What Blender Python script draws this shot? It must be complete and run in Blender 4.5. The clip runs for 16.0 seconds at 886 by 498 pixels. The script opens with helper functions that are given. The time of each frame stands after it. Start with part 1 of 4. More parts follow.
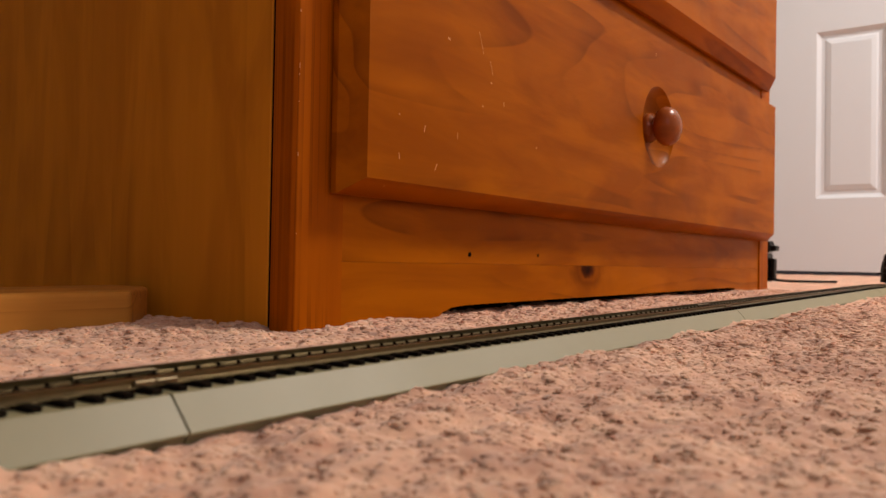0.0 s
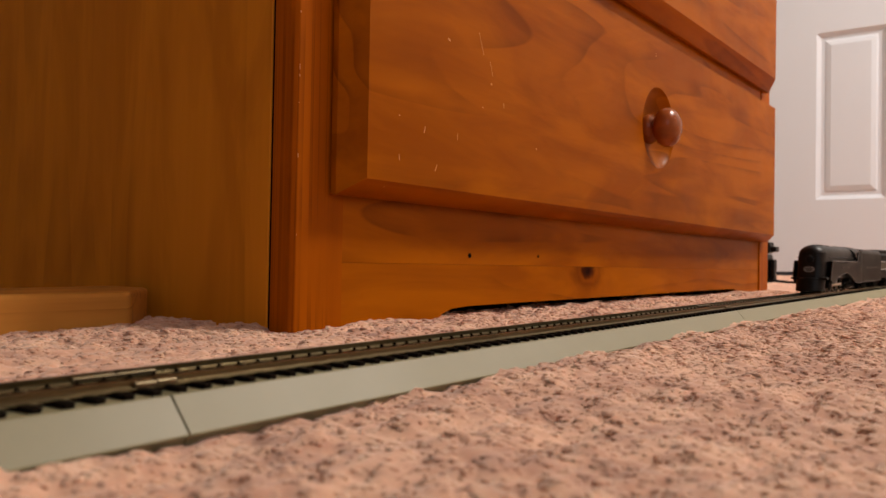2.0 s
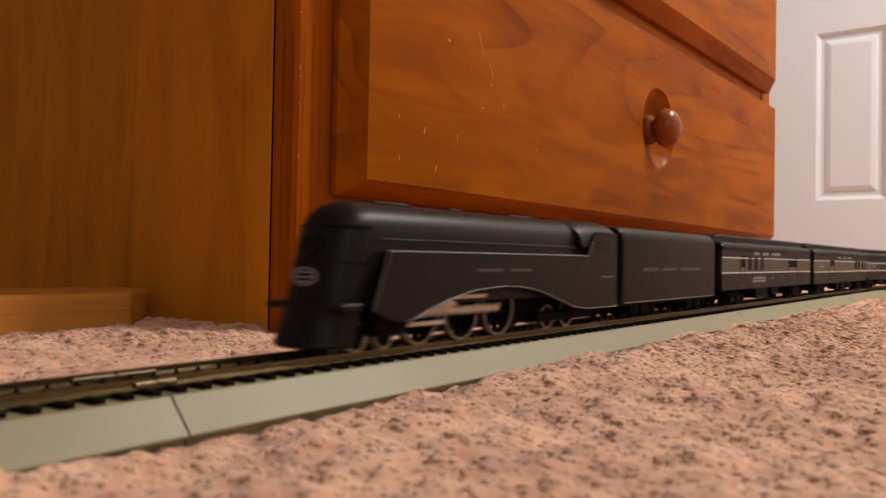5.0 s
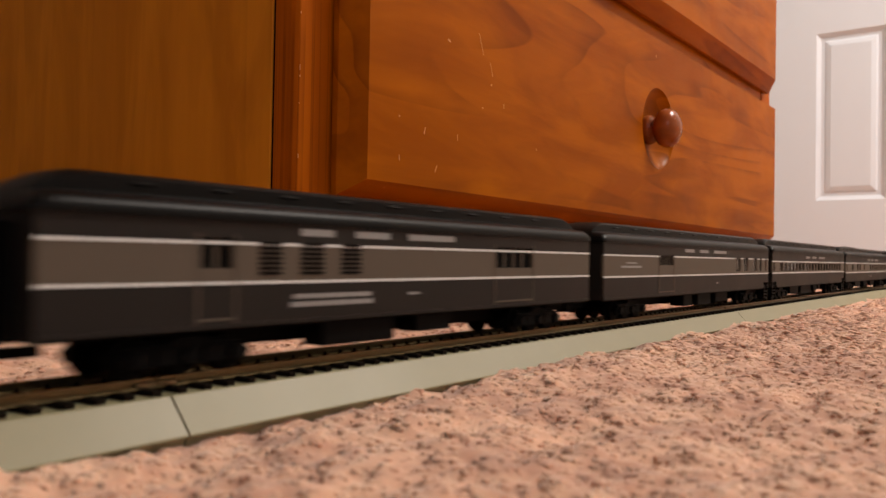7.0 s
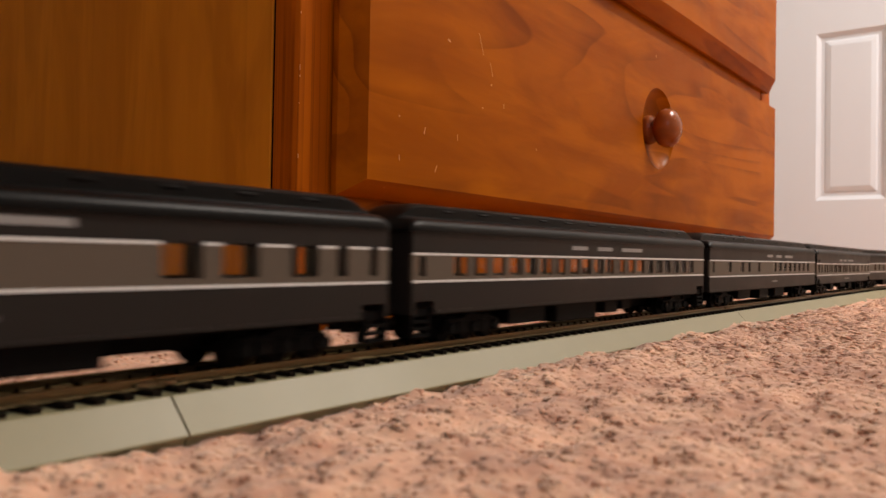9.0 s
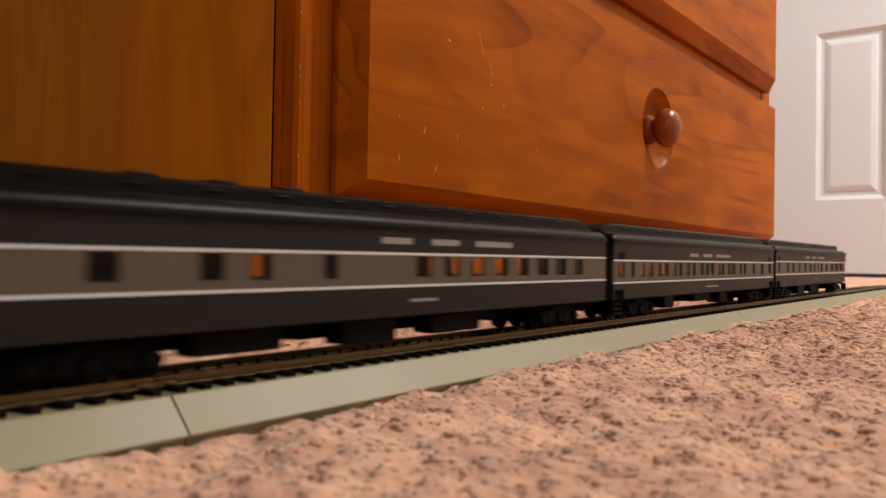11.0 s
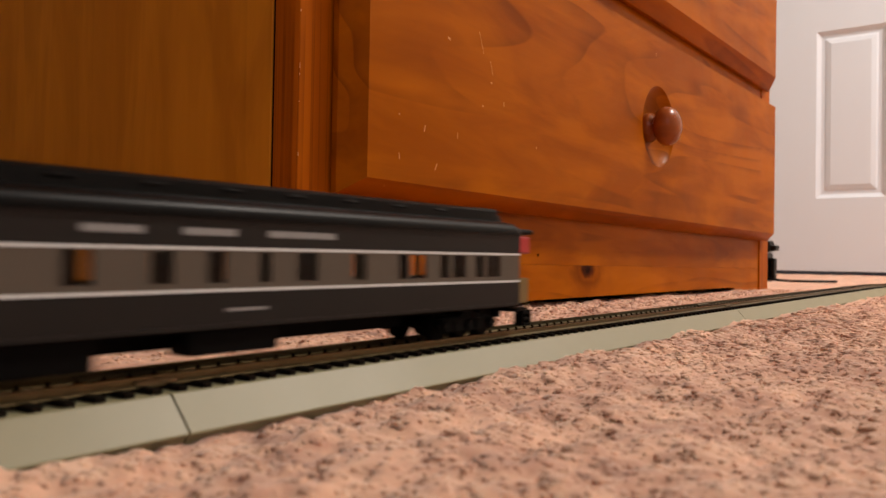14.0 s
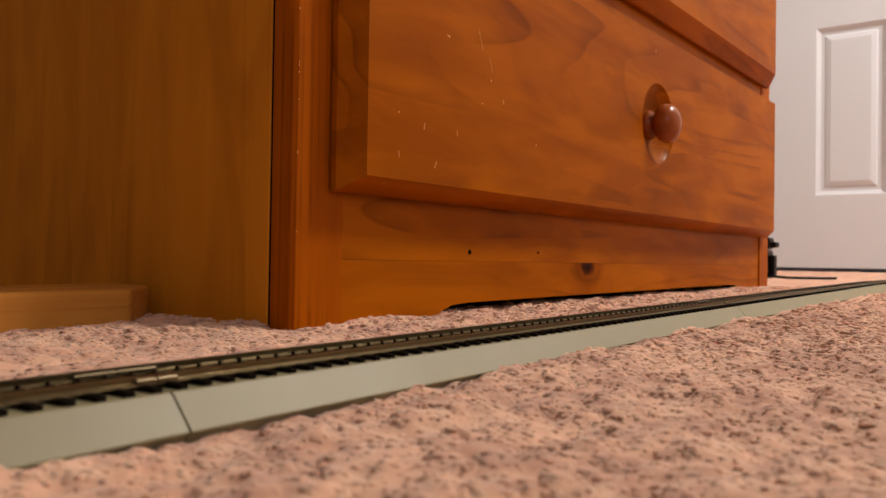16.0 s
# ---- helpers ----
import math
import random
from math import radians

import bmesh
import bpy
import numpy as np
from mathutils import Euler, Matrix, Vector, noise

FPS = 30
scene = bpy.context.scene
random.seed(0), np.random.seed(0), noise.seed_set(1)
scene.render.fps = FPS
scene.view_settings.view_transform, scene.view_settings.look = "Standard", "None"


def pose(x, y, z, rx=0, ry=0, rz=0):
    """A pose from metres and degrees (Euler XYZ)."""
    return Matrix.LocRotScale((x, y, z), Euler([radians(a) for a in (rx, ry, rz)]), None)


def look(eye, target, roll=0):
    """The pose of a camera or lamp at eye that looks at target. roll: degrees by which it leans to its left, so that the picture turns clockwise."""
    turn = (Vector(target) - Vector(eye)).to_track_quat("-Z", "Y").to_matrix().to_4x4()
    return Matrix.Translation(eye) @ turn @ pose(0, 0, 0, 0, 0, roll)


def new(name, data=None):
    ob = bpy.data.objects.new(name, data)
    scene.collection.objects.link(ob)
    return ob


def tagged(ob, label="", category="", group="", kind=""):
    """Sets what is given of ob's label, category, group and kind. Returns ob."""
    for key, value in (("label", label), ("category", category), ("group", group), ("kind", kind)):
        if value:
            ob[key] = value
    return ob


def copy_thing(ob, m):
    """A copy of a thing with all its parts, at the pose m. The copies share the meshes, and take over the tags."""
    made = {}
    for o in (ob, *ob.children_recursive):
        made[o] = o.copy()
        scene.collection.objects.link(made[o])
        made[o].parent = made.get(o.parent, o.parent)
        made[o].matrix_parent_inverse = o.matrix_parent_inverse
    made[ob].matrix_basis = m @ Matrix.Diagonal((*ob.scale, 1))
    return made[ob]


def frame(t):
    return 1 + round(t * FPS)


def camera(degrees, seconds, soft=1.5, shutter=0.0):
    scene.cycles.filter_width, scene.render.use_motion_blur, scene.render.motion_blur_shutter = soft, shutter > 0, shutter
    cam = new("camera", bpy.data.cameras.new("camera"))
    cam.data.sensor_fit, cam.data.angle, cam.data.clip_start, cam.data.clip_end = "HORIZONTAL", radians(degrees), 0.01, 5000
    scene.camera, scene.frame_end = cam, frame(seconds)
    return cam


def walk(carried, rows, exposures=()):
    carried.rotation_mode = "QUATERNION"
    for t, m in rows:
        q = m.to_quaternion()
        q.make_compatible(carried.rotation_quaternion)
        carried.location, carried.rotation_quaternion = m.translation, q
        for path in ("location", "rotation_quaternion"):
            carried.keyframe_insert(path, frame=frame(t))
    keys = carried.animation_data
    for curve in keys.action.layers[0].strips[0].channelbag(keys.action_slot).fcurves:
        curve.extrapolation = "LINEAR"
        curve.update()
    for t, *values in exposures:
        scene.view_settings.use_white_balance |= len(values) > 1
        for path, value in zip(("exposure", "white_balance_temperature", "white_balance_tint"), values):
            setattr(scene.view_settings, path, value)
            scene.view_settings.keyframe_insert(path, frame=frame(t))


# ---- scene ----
# ---- camera ----
EYE = Vector((0.0, 0.0, 0.043))
YAW, PITCH, ROLL, FOCAL = 53.07, 0.58, 0.763, 1440.0


def aim(dpix, droll):
    """The camera's pose, pitched up by dpix focal units and rolled by droll degrees."""
    a, b = radians(YAW), radians(PITCH) + dpix / FOCAL
    ahead = Vector((math.sin(a) * math.cos(b), math.cos(a) * math.cos(b), math.sin(b)))
    return look(EYE, EYE + ahead, ROLL + droll)


cam = camera(2 * math.degrees(math.atan(784 / FOCAL)), 16.0, soft=1.5, shutter=0.5)
cam.data.dof.use_dof = True
cam.data.dof.focus_distance = 0.50
cam.data.dof.aperture_fstop = 21.0
walk(cam, [(0, aim(0, 0)), (0.5, aim(1.6, 0)), (3.5, aim(2.0, 0)), (4.2, aim(2.6, 0)), (6.5, aim(3.0, 0)), (9.0, aim(3.0, 0)),
           (11.5, aim(2.2, 0)), (12.5, aim(1.3, 0)), (13.5, aim(0.5, 0)), (14.2, aim(-0.8, -0.02)), (15.0, aim(-3.0, -0.1)),
           (15.6, aim(-4.0, -0.14)), (16.0, aim(-4.3, -0.16))],
     exposures=[(0, 0.03), (4.0, 0.03), (6.5, 0.16), (13.0, 0.16), (14.5, 0.10), (16.0, 0.03)])

# ---- light ----
world = bpy.data.worlds.new("world")
scene.world = world
world.use_nodes = True
sky = world.node_tree.nodes.new("ShaderNodeTexSky")
sky.sky_type = "NISHITA"
sky.sun_disc = False
sky.sun_elevation, sky.sun_rotation = radians(35), radians(160)
world.node_tree.links.new(sky.outputs[0], world.node_tree.nodes["Background"].inputs[0])
world.node_tree.nodes["Background"].inputs[1].default_value = 0.08


def area_lamp(name, m, sx, sy, power, colour):
    data = bpy.data.lights.new(name, "AREA")
    data.shape, data.size, data.size_y, data.energy, data.color = "RECTANGLE", sx, sy, power, colour
    ob = new(name, data)
    ob.matrix_world = m
    return ob


# ceiling lamp out of view, and an unseen fill added for the dresser's side
area_lamp("ceiling_lamp", look((2.15, -0.85, 2.33), (2.15, -0.85, 0)), 0.42, 0.42, 96, (1.0, 0.90, 0.81))
area_lamp("side_fill", look((-0.95, -2.28, 1.45), (-0.95, 0, 1.0)), 1.25, 1.15, 11, (0.93, 0.95, 1.0))


# ---- materials ----
class Nodes:
    """Short hand for building a node material."""

    def __init__(self, name):
        self.m = bpy.data.materials.new(name)
        self.m.use_nodes = True
        self.t = self.m.node_tree
        self.bsdf = self.t.nodes["Principled BSDF"]

    def add(self, kind, **sets):
        n = self.t.nodes.new(kind)
        for key, value in sets.items():
            n.inputs[key].default_value = value
        return n

    def link(self, a, b):
        self.t.links.new(a, b)

    def coords(self, scale=(1, 1, 1), kind="Object", shift=False):
        c = self.add("ShaderNodeTexCoord")
        mp = self.add("ShaderNodeMapping")
        mp.inputs["Scale"].default_value = scale
        self.link(c.outputs[kind], mp.inputs["Vector"])
        if shift:
            info = self.add("ShaderNodeObjectInfo")
            mul = self.add("ShaderNodeMath")
            mul.operation = "MULTIPLY"
            mul.inputs[1].default_value = 7.0
            self.link(info.outputs["Random"], mul.inputs[0])
            self.link(mul.outputs[0], mp.inputs["Location"])
        return mp.outputs[0]

    def noise(self, vec, scale, detail=4.0, rough=0.55, distort=0.0):
        n = self.add("ShaderNodeTexNoise", Scale=scale, Detail=detail, Roughness=rough, Distortion=distort)
        self.link(vec, n.inputs["Vector"])
        return n.outputs["Fac"]

    def ramp(self, fac, stops):
        r = self.add("ShaderNodeValToRGB")
        e = r.color_ramp.elements
        while len(e) < len(stops):
            e.new(0.5)
        for i, (p, c) in enumerate(stops):
            e[i].position, e[i].color = p, (*c, 1)
        self.link(fac, r.inputs[0])
        return r.outputs[0]

    def mix(self, fac, a, b, mode="MIX"):
        n = self.add("ShaderNodeMix")
        n.data_type, n.blend_type = "RGBA", mode
        for value, i in ((fac, 0), (a, 6), (b, 7)):
            if isinstance(value, (int, float)):
                n.inputs[i].default_value = value
            elif isinstance(value, tuple):
                n.inputs[i].default_value = (*value, 1)
            else:
                self.link(value, n.inputs[i])
        return n.outputs[2]

    def math(self, op, a, b=0.0):
        n = self.add("ShaderNodeMath")
        n.operation = op
        n.inputs[2].default_value = 0.15
        for i, value in enumerate((a, b)):
            if isinstance(value, (int, float)):
                n.inputs[i].default_value = value
            else:
                self.link(value, n.inputs[i])
        return n.outputs[0]

    def base(self, colour):
        if isinstance(colour, tuple):
            self.bsdf.inputs["Base Color"].default_value = (*colour, 1)
        else:
            self.link(colour, self.bsdf.inputs["Base Color"])

    def rough(self, value):
        if isinstance(value, (int, float)):
            self.bsdf.inputs["Roughness"].default_value = value
        else:
            self.link(value, self.bsdf.inputs["Roughness"])

    def bump(self, height, distance=0.001, strength=1.0):
        b = self.add("ShaderNodeBump", Distance=distance, Strength=strength)
        self.link(height, b.inputs["Height"])
        self.link(b.outputs[0], self.bsdf.inputs["Normal"])

    def spread(self, fac, low, high):
        n = self.add("ShaderNodeMapRange")
        n.inputs["To Min"].default_value, n.inputs["To Max"].default_value = low, high
        self.link(fac, n.inputs["Value"])
        return n.outputs[0]


def plain(name, colour, rough=0.5, metal=0.0, vary=0.15, grain=300.0, bump=0.0, coat=0.0, spec=0.5):
    n = Nodes(name)
    v = n.coords()
    a = n.noise(v, grain, 3.0)
    b = n.noise(v, grain / 12, 3.0)
    dark = tuple(c * (1 - vary) for c in colour)
    light = tuple(min(1, c * (1 + vary)) for c in colour)
    n.base(n.mix(n.math("MULTIPLY", n.math("ADD", a, b), 0.5), dark, light))
    n.rough(n.spread(b, max(0.02, rough - 0.08), rough + 0.08))
    n.bsdf.inputs["Metallic"].default_value = metal
    n.bsdf.inputs["Coat Weight"].default_value = coat
    n.bsdf.inputs["Specular IOR Level"].default_value = spec
    if bump:
        n.bump(a, bump, 0.6)
    return n.m


def pine(name, along, light, dark, rough=0.32, knots=(), flecks=False, gloss=0.07, streak=0.3, wave=7.0, run=0.85, lines=12.0, blot=0.5, figure=0.5):
    """Orange-stained varnished pine; the grain runs along axis 0, 1 or 2 of the object."""
    n = Nodes(name)
    squeeze = [wave, wave, wave]
    squeeze[along] = run
    v = n.coords(tuple(squeeze), shift=True)
    big = n.noise(v, 1.0, 2.0, 0.4, 0.7)
    rings = n.math("FRACT", n.math("MULTIPLY", big, lines))
    line = n.ramp(rings, [(0.0, (0.0, 0.0, 0.0)), (0.62, (0.10, 0.10, 0.10)), (0.95, (1.0, 1.0, 1.0)), (1.0, (0.0, 0.0, 0.0))])
    fade = n.ramp(n.noise(n.coords(shift=True), 9.0, 2.0), [(0.42, (0.1, 0.1, 0.1)), (0.58, (1.0, 1.0, 1.0))])
    fine_scale = [160.0, 160.0, 160.0]
    fine_scale[along] = 5.0
    fine = n.noise(n.coords(tuple(fine_scale), shift=True), 1.0, 5.0, 0.6)
    stretch = [4.5, 4.5, 4.5]
    stretch[along] = 1.0
    blotch = n.ramp(n.noise(n.coords(tuple(stretch), shift=True), 5.0, 4.0, 0.55, 0.8), [(0.41, (0.0, 0.0, 0.0)), (0.62, (1.0, 1.0, 1.0))])
    colour = n.mix(n.math("MULTIPLY", blotch, blot), light, dark)
    colour = n.mix(n.math("MULTIPLY", n.math("MULTIPLY", line, fade), figure), colour, tuple(c * 0.62 for c in dark))
    colour = n.mix(n.math("MULTIPLY", fine, streak), colour, dark)
    for kx, ky, kz, r in knots:
        c = n.add("ShaderNodeTexCoord")
        sub = n.add("ShaderNodeVectorMath")
        sub.operation = "SUBTRACT"
        n.link(c.outputs["Object"], sub.inputs[0])
        sub.inputs[1].default_value = (kx, ky, kz)
        sc = n.add("ShaderNodeVectorMath")
        sc.operation = "MULTIPLY"
        n.link(sub.outputs[0], sc.inputs[0])
        sc.inputs[1].default_value = (0.55, 0.0, 1.0)
        ln = n.add("ShaderNodeVectorMath")
        ln.operation = "LENGTH"
        n.link(sc.outputs[0], ln.inputs[0])
        wob = n.math("ADD", n.math("DIVIDE", ln.outputs["Value"], r), n.math("MULTIPLY", n.noise(n.coords(), 75.0), 1.3))
        k = n.ramp(n.math("MULTIPLY", wob, 0.27), [(0.0, (0.03, 0.012, 0.005)), (0.24, (0.05, 0.018, 0.006)), (0.4, (0.3, 0.2, 0.15)), (0.52, (0.85, 0.8, 0.75)), (0.66, (0.62, 0.55, 0.5)), (0.95, (1, 1, 1))])
        colour = n.mix(1.0, colour, k, "MULTIPLY")
    if flecks:
        vs = n.add("ShaderNodeTexVoronoi", Scale=1.0)
        n.link(n.coords((55, 30, 17)), vs.inputs["Vector"])
        pick = n.math("LESS_THAN", vs.outputs["Distance"], 0.04)
        rare = n.math("GREATER_THAN", n.noise(n.coords(), 14.0), 0.54)
        colour = n.mix(n.math("MULTIPLY", n.math("MULTIPLY", pick, rare), 0.4), colour, (0.75, 0.42, 0.2))
    n.base(colour)
    n.rough(n.spread(n.noise(n.coords(), 25.0), rough - 0.07, rough + 0.12))
    n.bsdf.inputs["Specular IOR Level"].default_value = gloss
    n.bsdf.inputs["IOR"].default_value = 1.35
    n.bump(fine, 0.0003, 0.35)
    return n.m


def carpet_material():
    n = Nodes("cut_pile_carpet")
    v = n.coords()
    tuft = n.noise(v, 320.0, 3.0, 0.6)
    clump = n.noise(v, 75.0, 3.0, 0.6, 0.5)
    patch = n.noise(v, 19.0, 5.0, 0.65, 0.4)
    isl = n.add("ShaderNodeNewGeometry")
    f = n.math("ADD", n.math("ADD", n.math("MULTIPLY", tuft, 0.2), n.math("MULTIPLY", patch, 0.62)), n.math("ADD", n.math("MULTIPLY", clump, 0.45), n.math("MULTIPLY", isl.outputs["Random Per Island"], 0.10)))
    n.base(n.ramp(f, [(0.47, (0.29, 0.142, 0.095)), (0.64, (0.53, 0.282, 0.186)), (0.82, (0.75, 0.440, 0.292))]))
    n.rough(0.95)
    n.bsdf.inputs["Sheen Weight"].default_value = 0.25
    n.bsdf.inputs["Subsurface Weight"].default_value = 0.35
    n.bsdf.inputs["Subsurface Radius"].default_value = (1.0, 0.6, 0.45)
    n.bsdf.inputs["Subsurface Scale"].default_value = 0.0025
    n.bump(n.math("ADD", tuft, n.math("MULTIPLY", n.noise(v, 1300.0, 2.0), 0.4)), 0.00035, 0.5)
    return n.m


PINE_L, PINE_D = (0.415, 0.111, 0.0005), (0.165, 0.029, 0.0003)
PINE_X = pine("stained_pine_board", 0, PINE_L, PINE_D, 0.34, flecks=True)
PINE_BASE = pine("stained_pine_plinth", 0, PINE_L, PINE_D, 0.38, knots=((0.387, 0, 0.0325, 0.0075),))
PINE_Z = pine("stained_pine_upright", 2, (0.44, 0.104, 0.0006), (0.15, 0.026, 0.0003), 0.38, streak=0.5, wave=85.0, run=0.5, lines=5.0, blot=0.25, figure=0.5)
PINE_SIDE = pine("stained_pine_side", 2, (0.63, 0.232, 0.014), (0.36, 0.115, 0.007), 0.45, wave=9.0, run=0.7, lines=6.0, blot=0.5, figure=0.3)
PINE_KNOB = pine("turned_pine", 1, (0.34, 0.085, 0.014), (0.17, 0.035, 0.007), 0.24, gloss=0.35)
PINE_PALE = pine("clear_pine", 0, (0.64, 0.285, 0.055), (0.30, 0.10, 0.016), 0.4, streak=0.25, wave=30.0, run=0.9, lines=8.0, blot=0.3, figure=0.55)
BARE_WOOD = plain("bare_wood_nick", (0.62, 0.27, 0.07), 0.6, vary=0.2)
# near-black that stands in for shade in gaps, holes and unlit spaces
SHADE_BLACK = plain("painted_shade", (0.006, 0.004, 0.003), 0.9, spec=0.03)
CARPET = carpet_material()
WALL_PAINT = plain("wall_paint", (0.44, 0.41, 0.37), 0.7, vary=0.03, grain=120, bump=0.0006)
DOOR_PAINT = plain("door_paint", (0.615, 0.655, 0.715), 0.42, vary=0.02, grain=200, bump=0.0003)
CEILING_PAINT = plain("ceiling_paint", (0.62, 0.60, 0.57), 0.85, vary=0.03, grain=150, bump=0.001)
ROADBED = plain("grey_plastic_roadbed", (0.222, 0.200, 0.108), 0.5, vary=0.06, grain=160)
TENDER_BLACK = plain("satin_black_tender", (0.0125, 0.0099, 0.0082), 0.42, vary=0.2, spec=0.1)
TIE_BLACK = plain("black_plastic_tie", (0.008, 0.0056, 0.0036), 0.7, vary=0.3, spec=0.02)
RAIL_METAL = plain("nickel_silver_rail", (0.19, 0.155, 0.085), 0.32, metal=1.0, vary=0.25, grain=200)
RAIL_BRIGHT = plain("bright_rail_joiner", (0.22, 0.18, 0.11), 0.3, metal=1.0, vary=0.15)
LOCO_BLACK = plain("satin_black_shell", (0.0075, 0.0064, 0.0060), 0.40, vary=0.2, spec=0.14)
CAR_DARK = plain("dark_grey_car_paint", (0.0160, 0.0138, 0.0124), 0.45, vary=0.12, spec=0.12)
CAR_LIGHT = plain("light_grey_car_paint", (0.095, 0.078, 0.060), 0.48, vary=0.08, spec=0.1)
ROOF_BLACK = plain("car_roof_paint", (0.0026, 0.0023, 0.0021), 0.40, vary=0.15, spec=0.08)
STRIPE_WHITE = plain("white_stripe_paint", (0.58, 0.60, 0.59), 0.5, vary=0.05)
UNDER_BLACK = plain("underframe_black", (0.0022, 0.0019, 0.0018), 0.6, vary=0.25, spec=0.05)
WHEEL_STEEL = plain("wheel_steel", (0.30, 0.27, 0.24), 0.36, metal=1.0, vary=0.2)
ROD_STEEL = plain("rod_steel", (0.50, 0.42, 0.33), 0.4, metal=0.5, vary=0.2)
RED_LENS = plain("red_marker", (0.40, 0.008, 0.010), 0.35, vary=0.1)
BRASS = plain("dull_brass", (0.18, 0.13, 0.05), 0.45, metal=0.6, vary=0.2)
BLACK_PLASTIC = plain("black_plastic", (0.005, 0.005, 0.0055), 0.4, vary=0.2, spec=0.12)
# blue-grey for the bluish shade of the gap under the door
BLUE_STRIP = plain("blue_grey_gap_shade", (0.05, 0.075, 0.115), 0.6, vary=0.15)
PANE = Nodes("clear_window_plastic")
PANE.base((0.95, 0.93, 0.91))
PANE.rough(0.02)
PANE.bsdf.inputs["Transmission Weight"].default_value = 1.0
PANE.bsdf.inputs["IOR"].default_value = 1.15
PANE = PANE.m


# ---- mesh helpers ----
def part(name, bm, material, parent=None, label="", smooth=False, m=None):
    """Link a bmesh as one mesh object, under a thing or part if one is given."""
    bmesh.ops.recalc_face_normals(bm, faces=bm.faces)
    me = bpy.data.meshes.new(name)
    bm.to_mesh(me)
    bm.free()
    me.materials.append(material)
    if smooth:
        for p in me.polygons:
            p.use_smooth = True
        me.set_sharp_from_angle(angle=radians(38))
    ob = new(name, me)
    ob.parent = parent
    if m is not None:
        ob.matrix_basis = m
    if label:
        tagged(ob, label)
    return ob


def empty(name, label, category, m=None, group=""):
    ob = tagged(new(name), label, category, group)
    ob.empty_display_size = 0.02
    if m is not None:
        ob.matrix_basis = m
    return ob


def box(bm, x0, x1, y0, y1, z0, z1, bevel=0.0, seg=1):
    r = bmesh.ops.create_cube(bm, size=1.0)
    vs = r["verts"]
    for v in vs:
        v.co = Vector((x0 + (v.co.x + 0.5) * (x1 - x0), y0 + (v.co.y + 0.5) * (y1 - y0), z0 + (v.co.z + 0.5) * (z1 - z0)))
    if bevel:
        es = {e for v in vs for e in v.link_edges}
        bmesh.ops.bevel(bm, geom=list(es), offset=bevel, segments=seg, affect="EDGES", profile=0.5)
    return bm


def boxed(*args, **kw):
    return box(bmesh.new(), *args, **kw)


def prism(bm, outline, lo, hi, axis=1):
    """Extrude a closed outline of (a, b) between lo and hi along an axis (0: a, b are y, z; 1: x, z; 2: x, y)."""
    def at(a, b, c):
        return Vector(((c, a, b), (a, c, b), (a, b, c))[axis])
    low = [bm.verts.new(at(a, b, lo)) for a, b in outline]
    high = [bm.verts.new(at(a, b, hi)) for a, b in outline]
    bm.faces.new(low), bm.faces.new(high)
    for i in range(len(outline)):
        j = (i + 1) % len(outline)
        bm.faces.new((low[i], low[j], high[j], high[i]))
    return bm


def loft(bm, rings, cap=True, closed=True):
    """Skin a row of rings of points that have the same count."""
    made = [[bm.verts.new(Vector(p)) for p in ring] for ring in rings]
    n = len(made[0])
    for a, b in zip(made, made[1:]):
        for i in range(n if closed else n - 1):
            j = (i + 1) % n
            bm.faces.new((a[i], a[j], b[j], b[i]))
    if cap:
        bm.faces.new(made[0]), bm.faces.new(made[-1])
    return bm


def lathe(bm, profile, m=None, seg=20, cap=True):
    """Turn (radius, height) pairs round z, placed by m."""
    m = m or Matrix()
    rings = []
    for r, h in profile:
        rings.append([m @ Vector((r * math.cos(2 * math.pi * i / seg), r * math.sin(2 * math.pi * i / seg), h)) for i in range(seg)])
    return loft(bm, rings, cap)


def disc(bm, x, y0, y1, z, r, seg=20):
    """A wheel-like cylinder whose axle runs along y."""
    return lathe(bm, [(r, y0), (r, y1)], Matrix.Translation((x, 0, z)) @ pose(0, 0, 0, -90, 0, 0), seg)


def tube(bm, points, r, seg=6):
    rings = []
    for i, p in enumerate(points):
        a, b = points[max(0, i - 1)], points[min(len(points) - 1, i + 1)]
        q = (Vector(b) - Vector(a)).to_track_quat("Z", "Y").to_matrix()
        rings.append([Vector(p) + q @ Vector((r * math.cos(2 * math.pi * k / seg), r * math.sin(2 * math.pi * k / seg), 0)) for k in range(seg)])
    return loft(bm, rings)


def pierced(bm, x0, x1, z0, z1, y, thick, openings):
    """An upright sheet in the x-z plane at y, thickened towards y + thick, with rectangular openings cut through."""
    xs = sorted({x0, x1, *[min(max(v, x0), x1) for o in openings for v in o[:2]]})
    zs = sorted({z0, z1, *[min(max(v, z0), z1) for o in openings for v in o[2:]]})
    grid = {}

    def vert(i, k):
        if (i, k) not in grid:
            grid[i, k] = bm.verts.new((xs[i], y, zs[k]))
        return grid[i, k]
    faces = []
    for i in range(len(xs) - 1):
        for k in range(len(zs) - 1):
            cx, cz = (xs[i] + xs[i + 1]) / 2, (zs[k] + zs[k + 1]) / 2
            if any(o[0] < cx < o[1] and o[2] < cz < o[3] for o in openings):
                continue
            faces.append(bm.faces.new((vert(i, k), vert(i + 1, k), vert(i + 1, k + 1), vert(i, k + 1))))
    ext = bmesh.ops.extrude_face_region(bm, geom=faces)
    bmesh.ops.translate(bm, verts=[g for g in ext["geom"] if isinstance(g, bmesh.types.BMVert)], vec=(0, thick, 0))
    return bm


